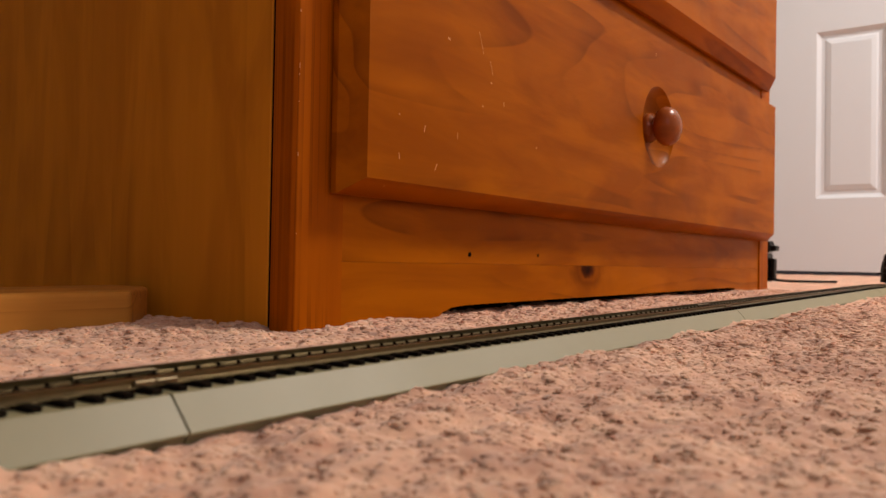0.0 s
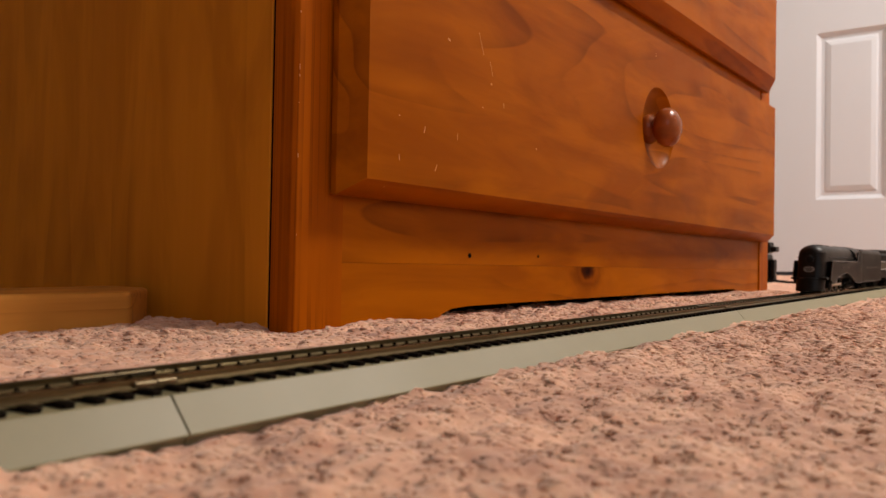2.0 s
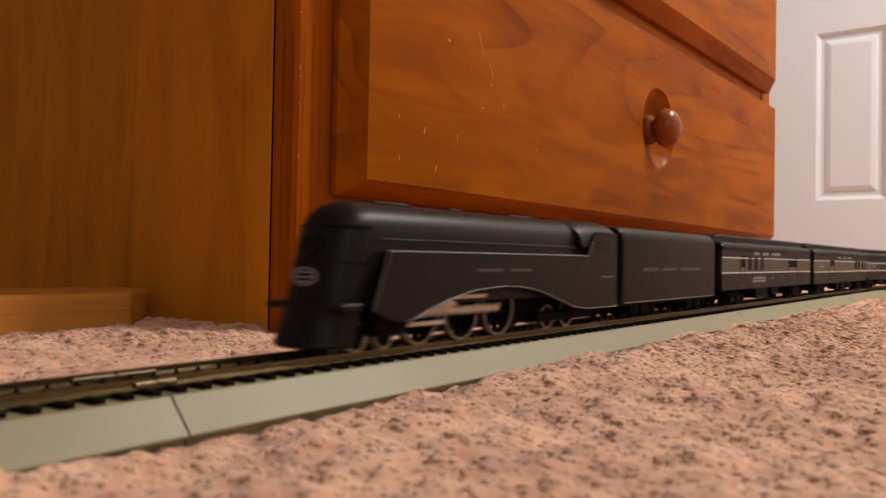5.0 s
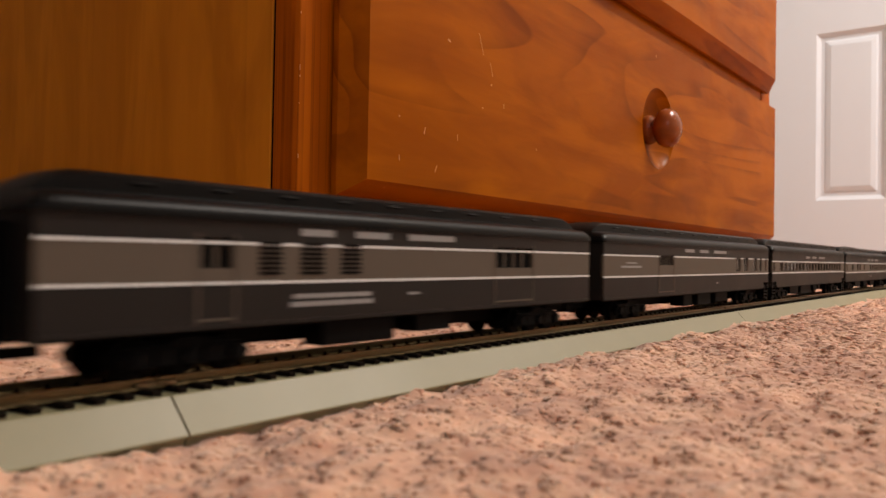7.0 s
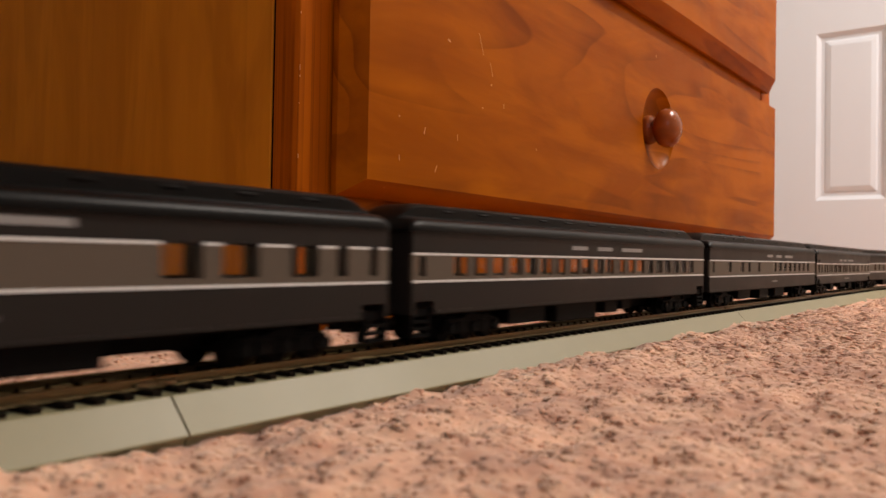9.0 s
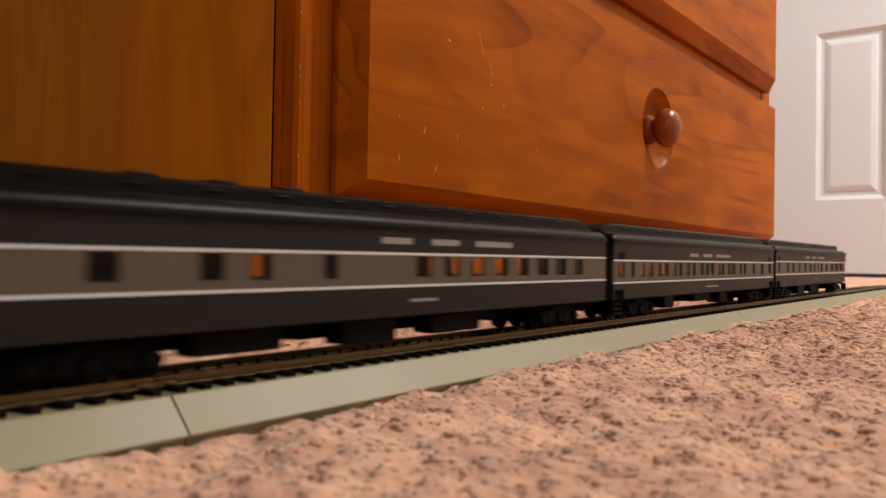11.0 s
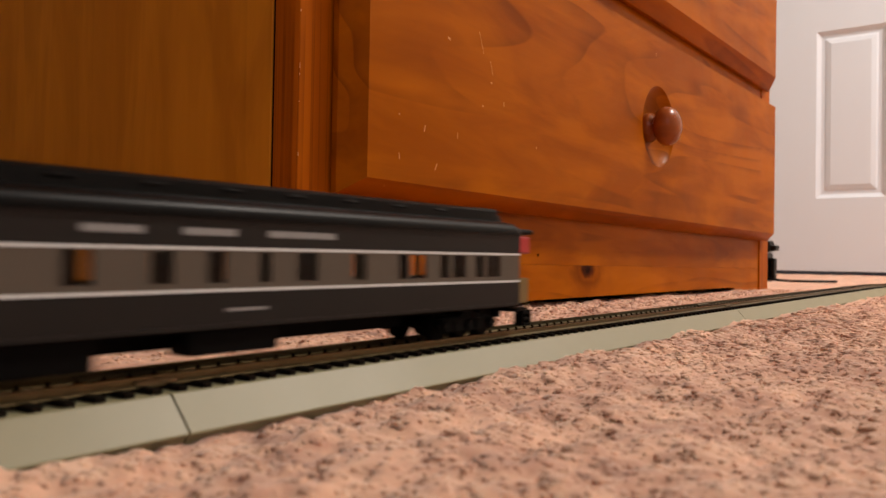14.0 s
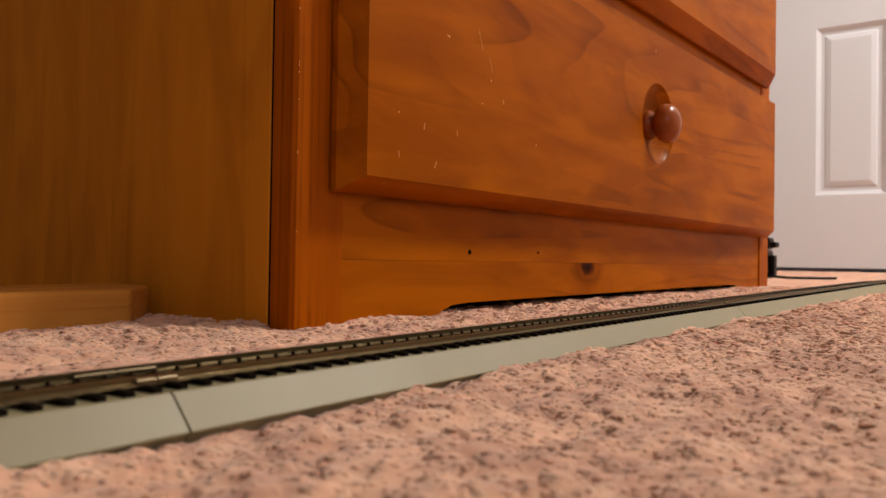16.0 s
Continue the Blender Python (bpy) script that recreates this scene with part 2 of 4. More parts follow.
# ---- the room ----
DOOR_X = 3.0
ROOM = (-1.9, DOOR_X, -2.3, 0.93)
HEIGHT = 2.42


def room():
    x0, x1, y0, y1 = ROOM
    tagged(part("wall_north", boxed(x0 - 0.1, x1 + 0.1, y1, y1 + 0.1, -0.02, HEIGHT), WALL_PAINT), "plain off-white painted wall behind the dresser", "wall", kind="structure")
    # unseen near-black sheet added so that the space behind the door stays dark
    tagged(part("wall_west", boxed(x0 - 0.1, x0, y0, y1, -0.02, HEIGHT), WALL_PAINT), "plain off-white painted wall", "wall", kind="structure")
    tagged(part("ceiling", boxed(x0 - 0.1, x1 + 0.1, y0 - 0.1, y1 + 0.1, HEIGHT, HEIGHT + 0.08), CEILING_PAINT), "plain white ceiling", "ceiling", kind="structure")
    # opening added out of view where the fill lamp stands
    south = pierced(bmesh.new(), x0 - 0.1, x1 + 0.1, -0.02, HEIGHT, y0, -0.1, [(-1.6, -0.3, 0.85, 2.05)])
    tagged(part("wall_south", south, WALL_PAINT), "off-white wall with an unseen opening added for the fill light", "wall", kind="structure")
    # the door wall stands across x: build it along x and turn it
    d0, d1 = 0.0135, 0.84
    east = pierced(bmesh.new(), y0, y1, -0.02, HEIGHT, 0, 0.1, [(d0 - 0.005, d1 + 0.005, -0.02, 2.04)])
    turn = Matrix.Translation((x1, 0, 0)) @ Matrix(((0, 1, 0, 0), (1, 0, 0, 0), (0, 0, 1, 0), (0, 0, 0, 1)))
    east.transform(turn)
    tagged(part("wall_east", east, WALL_PAINT), "off-white wall around a white panelled door", "wall", kind="structure")
    tagged(part("backdrop", boxed(x1 + 0.6, x1 + 0.62, -0.6, 1.4, -0.02, 2.2), SHADE_BLACK), "near-black sheet standing in for the unlit space beyond the door", "hallway", kind="structure")
    door(d0, d1, turn)


def door(d0, d1, turn):
    """White moulded six-panel door, closed."""
    root = tagged(empty("door_1", "closed white moulded six-panel interior door", "door"), kind="structure")
    rows = [(0.2608, 0.8346), (1.0, 1.58), (1.70, 1.93)]
    c = 0.3935
    holes = []
    for z0, z1 in rows:
        holes += [(d0 + 0.115, c - 0.05, z0, z1), (c + 0.05, d1 - 0.1815, z0, z1)]
    leaf = pierced(bmesh.new(), d0, d1, 0.012, 2.035, 0.006, 0.034, holes)
    leaf.transform(turn)
    part("leaf", leaf, DOOR_PAINT, root)
    for a, b, z0, z1 in holes:
        bm = bmesh.new()
        rings = []
        for inset, depth in ((-0.0, 0.006), (0.006, 0.011), (0.014, 0.0165), (0.026, 0.0165), (0.031, 0.013), (0.046, 0.0085), (0.05, 0.0085)):
            rings.append([(a + inset, depth, z0 + inset), (b - inset, depth, z0 + inset), (b - inset, depth, z1 - inset), (a + inset, depth, z1 - inset)])
        loft(bm, rings, cap=False)
        bm.faces.new([v for v in bm.verts][-4:])
        bm.transform(turn)
        part("panel", bm, DOOR_PAINT, root)
    # strip filling the door's bottom gap, with the gap's shade as its colour
    strip = boxed(d0 + 0.002, d1 - 0.002, 0.012, 0.04, 0.0, 0.0115)
    strip.transform(turn)
    part("door_gap_shade", strip, BLUE_STRIP, root, "thin blue-grey strip painted as the dim gap under the door")


def carpet():
    """Ground sheet with a dented pile close by, and loose yarn tips standing on it."""
    rng = np.random.default_rng(5)

    def shore(x, y):
        """The pile is pressed down before the first track section and heaped up along the next."""
        press = np.exp(-((y - 0.147) / 0.030) ** 2) / (1 + np.exp((x - 0.150) / 0.015))
        heap = np.exp(-((y - 0.152) / 0.016) ** 2) / (1 + np.exp((0.205 - x) / 0.02))
        return 0.0017 * heap - 0.0018 * press

    def lumps(x, y):
        h = np.zeros_like(x)
        for k, (wave, amp) in enumerate(((0.16, 0.0011), (0.06, 0.0009), (0.021, 0.0011), (0.0105, 0.00062), (0.006, 0.0002))):
            for j in range(5):
                a = rng.uniform(0, 2 * math.pi)
                f = 2 * math.pi / wave * rng.uniform(0.75, 1.3)
                g = rng.uniform(0, 2 * math.pi)
                warp = 0.35 * np.sin((x * math.sin(a + 1) - y * math.cos(a + 1)) * f * 0.61 + g * 2)
                h = h + amp / 2.4 * np.sin((x * math.cos(a) + y * math.sin(a)) * f + g + 2 * warp)
        pits = np.zeros_like(x)
        for j in range(6):
            a, f, g = rng.uniform(0, 2 * math.pi), 2 * math.pi / rng.uniform(0.011, 0.024), rng.uniform(0, 2 * math.pi)
            pits = pits + np.sin((x * math.cos(a) + y * math.sin(a)) * f + g + 1.3 * np.sin((x * math.sin(a) - y * math.cos(a)) * f * 0.4 + g))
        return shore(x, y) + h - 0.0010 * np.clip((pits - 3.0) / 1.0, 0, 1)

    state = rng.bit_generator.state

    def height(x, y):
        rng.bit_generator.state = state
        return lumps(np.asarray(x, float), np.asarray(y, float)) - 0.0006

    x0, x1, y0, y1 = ROOM
    nx0, nx1, ny0, ny1 = -0.10, 1.10, -0.06, 0.58

    def grid(xs, ys, rise, skip=None):
        gx, gy = np.meshgrid(xs, ys)
        z = height(gx, gy) * rise
        verts = np.stack([gx.ravel(), gy.ravel(), z.ravel()], 1)
        nx, ny = len(xs), len(ys)
        i = np.arange(nx * ny).reshape(ny, nx)
        q = np.stack([i[:-1, :-1].ravel(), i[:-1, 1:].ravel(), i[1:, 1:].ravel(), i[1:, :-1].ravel()], 1)
        if skip is not None:
            c = verts[q].mean(1)
            q = q[~skip(c)]
        return verts, q
    v1, q1 = grid(np.arange(nx0, nx1 + 1e-6, 0.0022), np.arange(ny0, ny1 + 1e-6, 0.0022), 1.0)
    inside = lambda c: (c[:, 0] > nx0 + 0.004) & (c[:, 0] < nx1 - 0.004) & (c[:, 1] > ny0 + 0.004) & (c[:, 1] < ny1 - 0.004)
    xs = np.unique(np.concatenate([np.linspace(x0, x1, 300), [nx0 + 0.004, nx1 - 0.004]]))
    ys = np.unique(np.concatenate([np.linspace(y0, y1, 200), [ny0 + 0.004, ny1 - 0.004]]))
    v2, q2 = grid(xs, ys, 0.4, inside)
    verts = np.concatenate([v1, v2])
    quads = np.concatenate([q1, q2 + len(v1)])
    me = bpy.data.meshes.new("floor")
    me.from_pydata(verts.tolist(), [], quads.tolist())
    for p in me.polygons:
        p.use_smooth = True
    me.materials.append(CARPET)
    tagged(new("floor", me), "dusty pink cut-pile carpet with trodden dents", "carpet", kind="structure")
    # yarn tips: short leaning stubs, thick near the camera's side of the track and thinner further off
    zones = ((0.02, 0.75, -0.05, 0.166, 50000), (0.1, 1.3, 0.206, 0.40, 34000), (0.75, 1.6, -0.35, 0.166, 28000), (0.13, 0.34, 0.36, 0.53, 7000), (0.3, 0.9, -0.4, -0.05, 12000))
    px, py = [], []
    for a, b, c, d, n in zones:
        px.append(rng.uniform(a, b, n)), py.append(rng.uniform(c, d, n))
    px, py = np.concatenate(px), np.concatenate(py)
    n = len(px)
    far = np.clip(np.hypot(px, py) / 0.45, 0.8, 1.35)
    r = rng.uniform(0.0008, 0.0026, n) * far
    tall = rng.uniform(0.0003, 0.0008, n) * np.sqrt(r / 0.0018) * np.sqrt(far)
    lean = rng.uniform(0, 2 * math.pi, n)
    reach = rng.uniform(0.0, 0.0012, n) * far
    base_z = height(px, py) - 0.0006
    out = np.zeros((n, 11, 3))
    turn = rng.uniform(0, 2 * math.pi, n)
    flat = rng.uniform(0.55, 1.0, n)
    for k in range(5):
        a = turn + k * 2 * math.pi / 5
        ca, sa = np.cos(a), np.sin(a) * flat
        ex, ey = ca * np.cos(lean) - sa * np.sin(lean), ca * np.sin(lean) + sa * np.cos(lean)
        out[:, k] = np.stack([px + r * ex, py + r * ey, base_z], 1)
        out[:, 5 + k] = np.stack([px + 0.7 * reach * np.cos(lean) + 0.8 * r * ex, py + 0.7 * reach * np.sin(lean) + 0.8 * r * ey, base_z + 0.72 * tall + 0.0002], 1)
    out[:, 10] = np.stack([px + reach * np.cos(lean), py + reach * np.sin(lean), base_z + tall + 0.0002], 1)
    one = [(k, (k + 1) % 5, 5 + (k + 1) % 5) for k in range(5)] + [(k, 5 + (k + 1) % 5, 5 + k) for k in range(5)] + [(5 + k, 5 + (k + 1) % 5, 10) for k in range(5)]
    tris = (np.array(one)[None] + 11 * np.arange(n)[:, None, None]).reshape(-1, 3)
    me = bpy.data.meshes.new("carpet_pile")
    me.from_pydata(out.reshape(-1, 3).tolist(), [], tris.tolist())
    for p in me.polygons:
        p.use_smooth = True
    me.materials.append(CARPET)
    tagged(new("carpet_pile", me), "twisted yarn tips of the pink carpet", "carpet pile", kind="stuff")


# ---- dresser ----
def dresser():
    """Chest of drawers; local x runs along its front, y into it, z up."""
    W, DEPTH = 0.998, 0.46
    root = empty("dresser", "orange-stained pine chest of drawers with turned knobs", "dresser", pose(0.3294, 0.36, 0.0035, 0, 0.45, 0))
    POST = 0.0437
    top = 1.02
    for x0 in (0.0, W - POST):
        ease = [(x0 + 0.0008, 0.0185), (x0 + 0.0008, 0.0050), (x0 + 0.0016, 0.0022), (x0 + 0.0034, 0.0003), (x0 + 0.0042, 0.0)]
        if x0 > 0:
            ease = [(x0, 0.0185), (x0, 0.0)]
        ease += [(x0 + POST - 0.0006, 0.0), (x0 + POST, 0.0006), (x0 + POST, 0.0185)]
        post = part("post", prism(bmesh.new(), ease, -0.009, top, axis=2), PINE_Z, root)
        if x0 == 0:
            for cz, cw, ch in ((0.052, 0.0007, 0.0012), (0.0985, 0.0009, 0.0035), (0.147, 0.0010, 0.0016), (0.151, 0.0006, 0.0050), (0.185, 0.0010, 0.0020), (0.222, 0.0007, 0.0014), (0.131, 0.0006, 0.0010)):
                part("chip", boxed(x0 + 0.0040 - cw / 4, x0 + 0.0040 + cw / 3, -0.0001, 0.0006, cz, cz + ch * 0.7), BARE_WOOD, post, "pale chip on the worn corner")
    for x0, x1 in ((0.0008, 0.019), (W - 0.019, W - 0.0008)):
        part("side_panel", boxed(x0, x1, 0.0213, DEPTH, -0.009, top, bevel=0.0008), PINE_SIDE, root)
    # dark strip set nearly flush, painting the shade of the post groove
    part("seam_shade", boxed(0.0018, 0.0185, 0.0186, 0.0212, -0.009, top - 0.01), SHADE_BLACK, root)
    part("back_panel", boxed(0.02, W - 0.02, DEPTH - 0.006, DEPTH, 0.0, top), PINE_SIDE, root)
    part("top_board", boxed(-0.015, W + 0.015, -0.03, DEPTH, top + 0.001, top + 0.025, bevel=0.006, seg=3), PINE_X, root)
    # plinth with a shallow shaped cut along its lower edge
    a, b = POST + 0.0005, W - POST - 0.0005
    cut0, cut1 = 0.152, 0.85
    outline = [(a, -0.005), (cut0 - 0.006, -0.005), (cut0, -0.0005), (cut0 + 0.012, 0.0030), (cut0 + 0.03, 0.0042), (cut0 + 0.06, 0.0046)]
    outline += [(cut1 - 0.04, 0.0086), (cut1 - 0.012, 0.0080), (cut1, 0.0052), (cut1 + 0.006, -0.001), (cut1 + 0.008, -0.005), (b, -0.005), (b, 0.0361), (a, 0.0361)]
    part("plinth_board", prism(bmesh.new(), outline, 0.002, 0.018), PINE_BASE, root, "lower plinth board with a knot and a shaped foot cut")
    part("plinth_rail", boxed(a, b, 0.00205, 0.018, 0.03625, 0.110, bevel=0.0001), PINE_X, root)
    # screw holes are uncut: near-black discs paint their inner shade
    for hx, hz, hr in ((0.1862, 0.0433, 0.0019), (0.2905, 0.0445, 0.0013)):
        part("screw_hole", disc(bmesh.new(), hx, 0.0016, 0.004, hz, hr, 14), SHADE_BLACK, root, "small screw hole, its shade drawn as a dark disc")
    # near-black sheet painted as the unlit inside behind the drawers
    part("inner_shade", boxed(POST, W - POST, 0.03, 0.036, -0.005, top - 0.01), SHADE_BLACK, root)
    drawer(root, W, 0.0785, 0.2128, 0.0102)
    for z in (0.3092, 0.5399, 0.7706):
        drawer(root, W, z, 0.2128, 0.0165)
        part("rail", boxed(POST + 0.0005, W - POST - 0.0005, 0.001, 0.02, z - 0.026, z + 0.008, bevel=0.001), PINE_X, root)
    return root


SCRATCHES = ((0.0990, 0.1266, 0.0007, 0.0048, 15), (0.1366, 0.1271, 0.0005, 0.0045, -5), (0.1121, 0.1021, 0.0008, 0.0052, 25), (0.0724, 0.1323, 0.0011, 0.0010, 0),
             (0.1250, 0.1936, 0.0030, 0.0014, 20), (0.1789, 0.1724, 0.0022, 0.0011, 10), (0.1965, 0.1592, 0.0007, 0.0038, -8), (0.2466, 0.1319, 0.0011, 0.0014, 0),
             (0.0729, 0.1053, 0.0006, 0.0042, -8), (0.1648, 0.1999, 0.0004, 0.0165, -22), (0.1787, 0.1839, 0.0004, 0.0105, -20), (0.1680, 0.1532, 0.0016, 0.0010, 0))


def drawer(root, W, z0, tall, low):
    """Drawer front with wide chamfered edges, a round finger scoop and a turned knob."""
    x0, x1 = 0.0303, W - 0.0265
    z1 = z0 + tall
    proud, cham, edge = -0.0205, 0.0170, -0.002
    bm = bmesh.new()
    cx, cz, R = W / 2 + 0.004, z0 + 0.1075, 0.0430
    fx0, fx1, fz0, fz1 = x0 + 0.0123, x1 - cham, z0 + low, z1 - 0.0102
    seg = 64
    half, up, down = 0.095, fz1 - cz, cz - fz0
    sq = []
    for i in range(seg):
        a = 2 * math.pi * (i + 0.5) / seg + math.pi / seg
        c, s = math.cos(a), math.sin(a)
        k = 1 / max(abs(c) / half, s / up, -s / down)
        sq.append((cx + c * k, cz + s * k))
    # snap the four corners so that the outer quads meet the square
    rings = []
    for f, depth in ((1.0, 0.0), (0.985, 0.0012), (0.93, 0.0035), (0.8, 0.0075), (0.6, 0.0115), (0.4, 0.0135), (0.2, 0.014), (0.02, 0.014)):
        rings.append([(cx + R * f * math.cos(2 * math.pi * (i + 1) / seg), proud + depth, cz + R * f * math.sin(2 * math.pi * (i + 1) / seg)) for i in range(seg)])
    square = [(px, proud, pz) for px, pz in sq]
    for k in range(4):
        i = min(range(seg), key=lambda j: abs(sq[j][0] - (cx + half * (1, -1, -1, 1)[k])) + abs(sq[j][1] - (cz + (up, up, -down, -down)[k])))
        square[i] = (cx + half * (1, -1, -1, 1)[k], proud, cz + (up, up, -down, -down)[k])
    loft(bm, [square] + rings, cap=False)
    bm.faces.new([v for v in bm.verts][-seg:])
    bm.verts.ensure_lookup_table()
    outer = list(bm.verts)[:seg]
    left = sorted([v for v in outer if abs(v.co.x - (cx - half)) < 1e-5], key=lambda v: v.co.z)
    right = sorted([v for v in outer if abs(v.co.x - (cx + half)) < 1e-5], key=lambda v: v.co.z)
    c = {}
    for kx, xx in (("a", fx0), ("b", fx1)):
        for kz, zz in (("0", fz0), ("1", fz1)):
            c[kx + kz] = bm.verts.new((xx, proud, zz))
    bm.faces.new([c["a0"], *left, c["a1"]])
    bm.faces.new([*right, c["b1"], c["b0"]])
    bottom = sorted([v for v in outer if abs(v.co.z - fz0) < 1e-5], key=lambda v: v.co.x)
    upper = sorted([v for v in outer if abs(v.co.z - fz1) < 1e-5], key=lambda v: v.co.x)
    # chamfer down to the edge, then the edge back to the carcass
    o = {k: bm.verts.new((x0 if k[0] == "a" else x1, edge - 0.004, z0 if k[1] == "0" else z1)) for k in c}
    e = {k: bm.verts.new((x0 if k[0] == "a" else x1, edge + 0.0006, z0 if k[1] == "0" else z1)) for k in c}
    bm.faces.new([c["a0"], *bottom, c["b0"], o["b0"], o["a0"]])
    bm.faces.new([c["a1"], *upper, c["b1"], o["b1"], o["a1"]])
    bm.faces.new([c["a0"], c["a1"], o["a1"], o["a0"]])
    bm.faces.new([c["b0"], c["b1"], o["b1"], o["b0"]])
    order = ["a0", "b0", "b1", "a1"]
    for p, q in zip(order, order[1:] + order[:1]):
        bm.faces.new([o[p], o[q], e[q], e[p]])
    bm.faces.new([e[k] for k in order])
    front = part("drawer_front", bm, PINE_X, root, smooth=True)
    profile = [(0.0001, 0.0), (0.0150, 0.0), (0.0162, 0.0035), (0.0150, 0.0070), (0.0118, 0.0095), (0.0112, 0.0110), (0.0135, 0.0128), (0.0180, 0.0155), (0.0205, 0.0197), (0.0210, 0.0232), (0.0200, 0.0275), (0.0170, 0.0320), (0.0115, 0.0354), (0.0055, 0.0371), (0.0001, 0.0375)]
    if low < 0.012:
        # pale nicks and scratches in the varnish of the lowest drawer
        for sx, sz, wide, tall_, turn in SCRATCHES:
            nick = boxed(-wide / 2, wide / 2, -0.00012, 0.0, -tall_ / 2, tall_ / 2)
            nick.transform(pose(sx, proud, sz, 0, turn, 0))
            part("scratch", nick, BARE_WOOD, front, "pale scratch in the varnish")
    kb = lathe(bmesh.new(), profile, Matrix.Translation((cx, proud + 0.0138, cz)) @ pose(0, 0, 0, 90, 0, 0), 36)
    part("knob", kb, PINE_KNOB, front, "glossy turned wooden knob", smooth=True)


def floor_board():
    """Low pine board on the carpet beside the dresser."""
    bm = prism(bmesh.new(), [(-1.05, 0.447), (0.281, 0.447), (0.322, 0.492), (0.322, 0.535), (-1.05, 0.535)], -0.004, 0.0205, axis=2)
    bmesh.ops.bevel(bm, geom=[e for e in bm.edges], offset=0.003, segments=3, affect="EDGES", profile=0.5)
    ob = part("pine_board", bm, PINE_PALE)
    tagged(ob, "pale orange pine rail lying on the carpet beside the dresser", "wooden board")


def adapter():
    """Small black power adapter with its lead on the carpet."""
    root = empty("power_adapter", "small black plastic power adapter standing on the carpet", "power adapter", pose(1.84, 0.512, 0))
    bm = boxed(-0.03, 0.03, -0.018, 0.03, -0.003, 0.062, bevel=0.006, seg=2)
    part("housing", bm, BLACK_PLASTIC, root)
    part("cap", boxed(-0.02, 0.02, -0.022, 0.02, 0.063, 0.088, bevel=0.005, seg=2), BLACK_PLASTIC, root)
    part("plug", boxed(-0.014, 0.014, -0.034, -0.016, 0.066, 0.078, bevel=0.003, seg=2), BLACK_PLASTIC, root)
    part("strain_relief", boxed(-0.01, 0.012, -0.03, -0.0185, 0.004, 0.05, bevel=0.003, seg=2), BLACK_PLASTIC, root)
    pts = [(-0.02, -0.02, 0.006), (-0.04, -0.045, 0.004), (-0.06, -0.07, 0.003), (-0.05, -0.10, 0.003), (-0.03, -0.135, 0.003), (0.0, -0.15, 0.003)]
    part("lead", tube(bmesh.new(), pts, 0.003), BLACK_PLASTIC, root, "thin black lead lying on the carpet", smooth=True)


# ---- the track ----
TRACK_Y, TRACK_TURN = 0.186, radians(0.8)
RAIL_TOP = 0.0126
RUN0, RUN1, BEND = -0.343, 1.20, 0.80
ARC = math.pi * BEND
RUN = RUN1 - RUN0


def rail_at(s):
    """Place and heading on the oval for the distance s along it; the near straight spans RUN0 to RUN1."""
    lap = 2 * RUN + 2 * ARC
    d = (s - RUN0) % lap
    if d <= RUN:
        x, y, a = RUN0 + d, 0.0, 0.0
    elif d <= RUN + ARC:
        w = (d - RUN) / BEND
        x, y, a = RUN1 + BEND * math.sin(w), -BEND * (1 - math.cos(w)), -w
    elif d <= 2 * RUN + ARC:
        x, y, a = RUN1 - (d - RUN - ARC), -2 * BEND, -math.pi
    else:
        w = (d - 2 * RUN - ARC) / BEND
        x, y, a = RUN0 - BEND * math.sin(w), -2 * BEND + BEND * (1 - math.cos(w)), -math.pi - w
    c, s_ = math.cos(TRACK_TURN), math.sin(TRACK_TURN)
    return x * c - y * s_, TRACK_Y + x * s_ + y * c, a + TRACK_TURN


def swept(bm, section, length, bend, steps):
    """Sweep a (y, z) section along +x for a length, straight or turning right with the radius bend."""
    rings = []
    for i in range(steps + 1):
        d = length * i / steps
        if bend:
            w = d / bend
            x, y, a = bend * math.sin(w), -bend * (1 - math.cos(w)), -w
        else:
            x, y, a = d, 0.0, 0.0
        rings.append([(x - math.sin(a) * sy, y + math.cos(a) * sy, sz) for sy, sz in section])
    return loft(bm, rings)


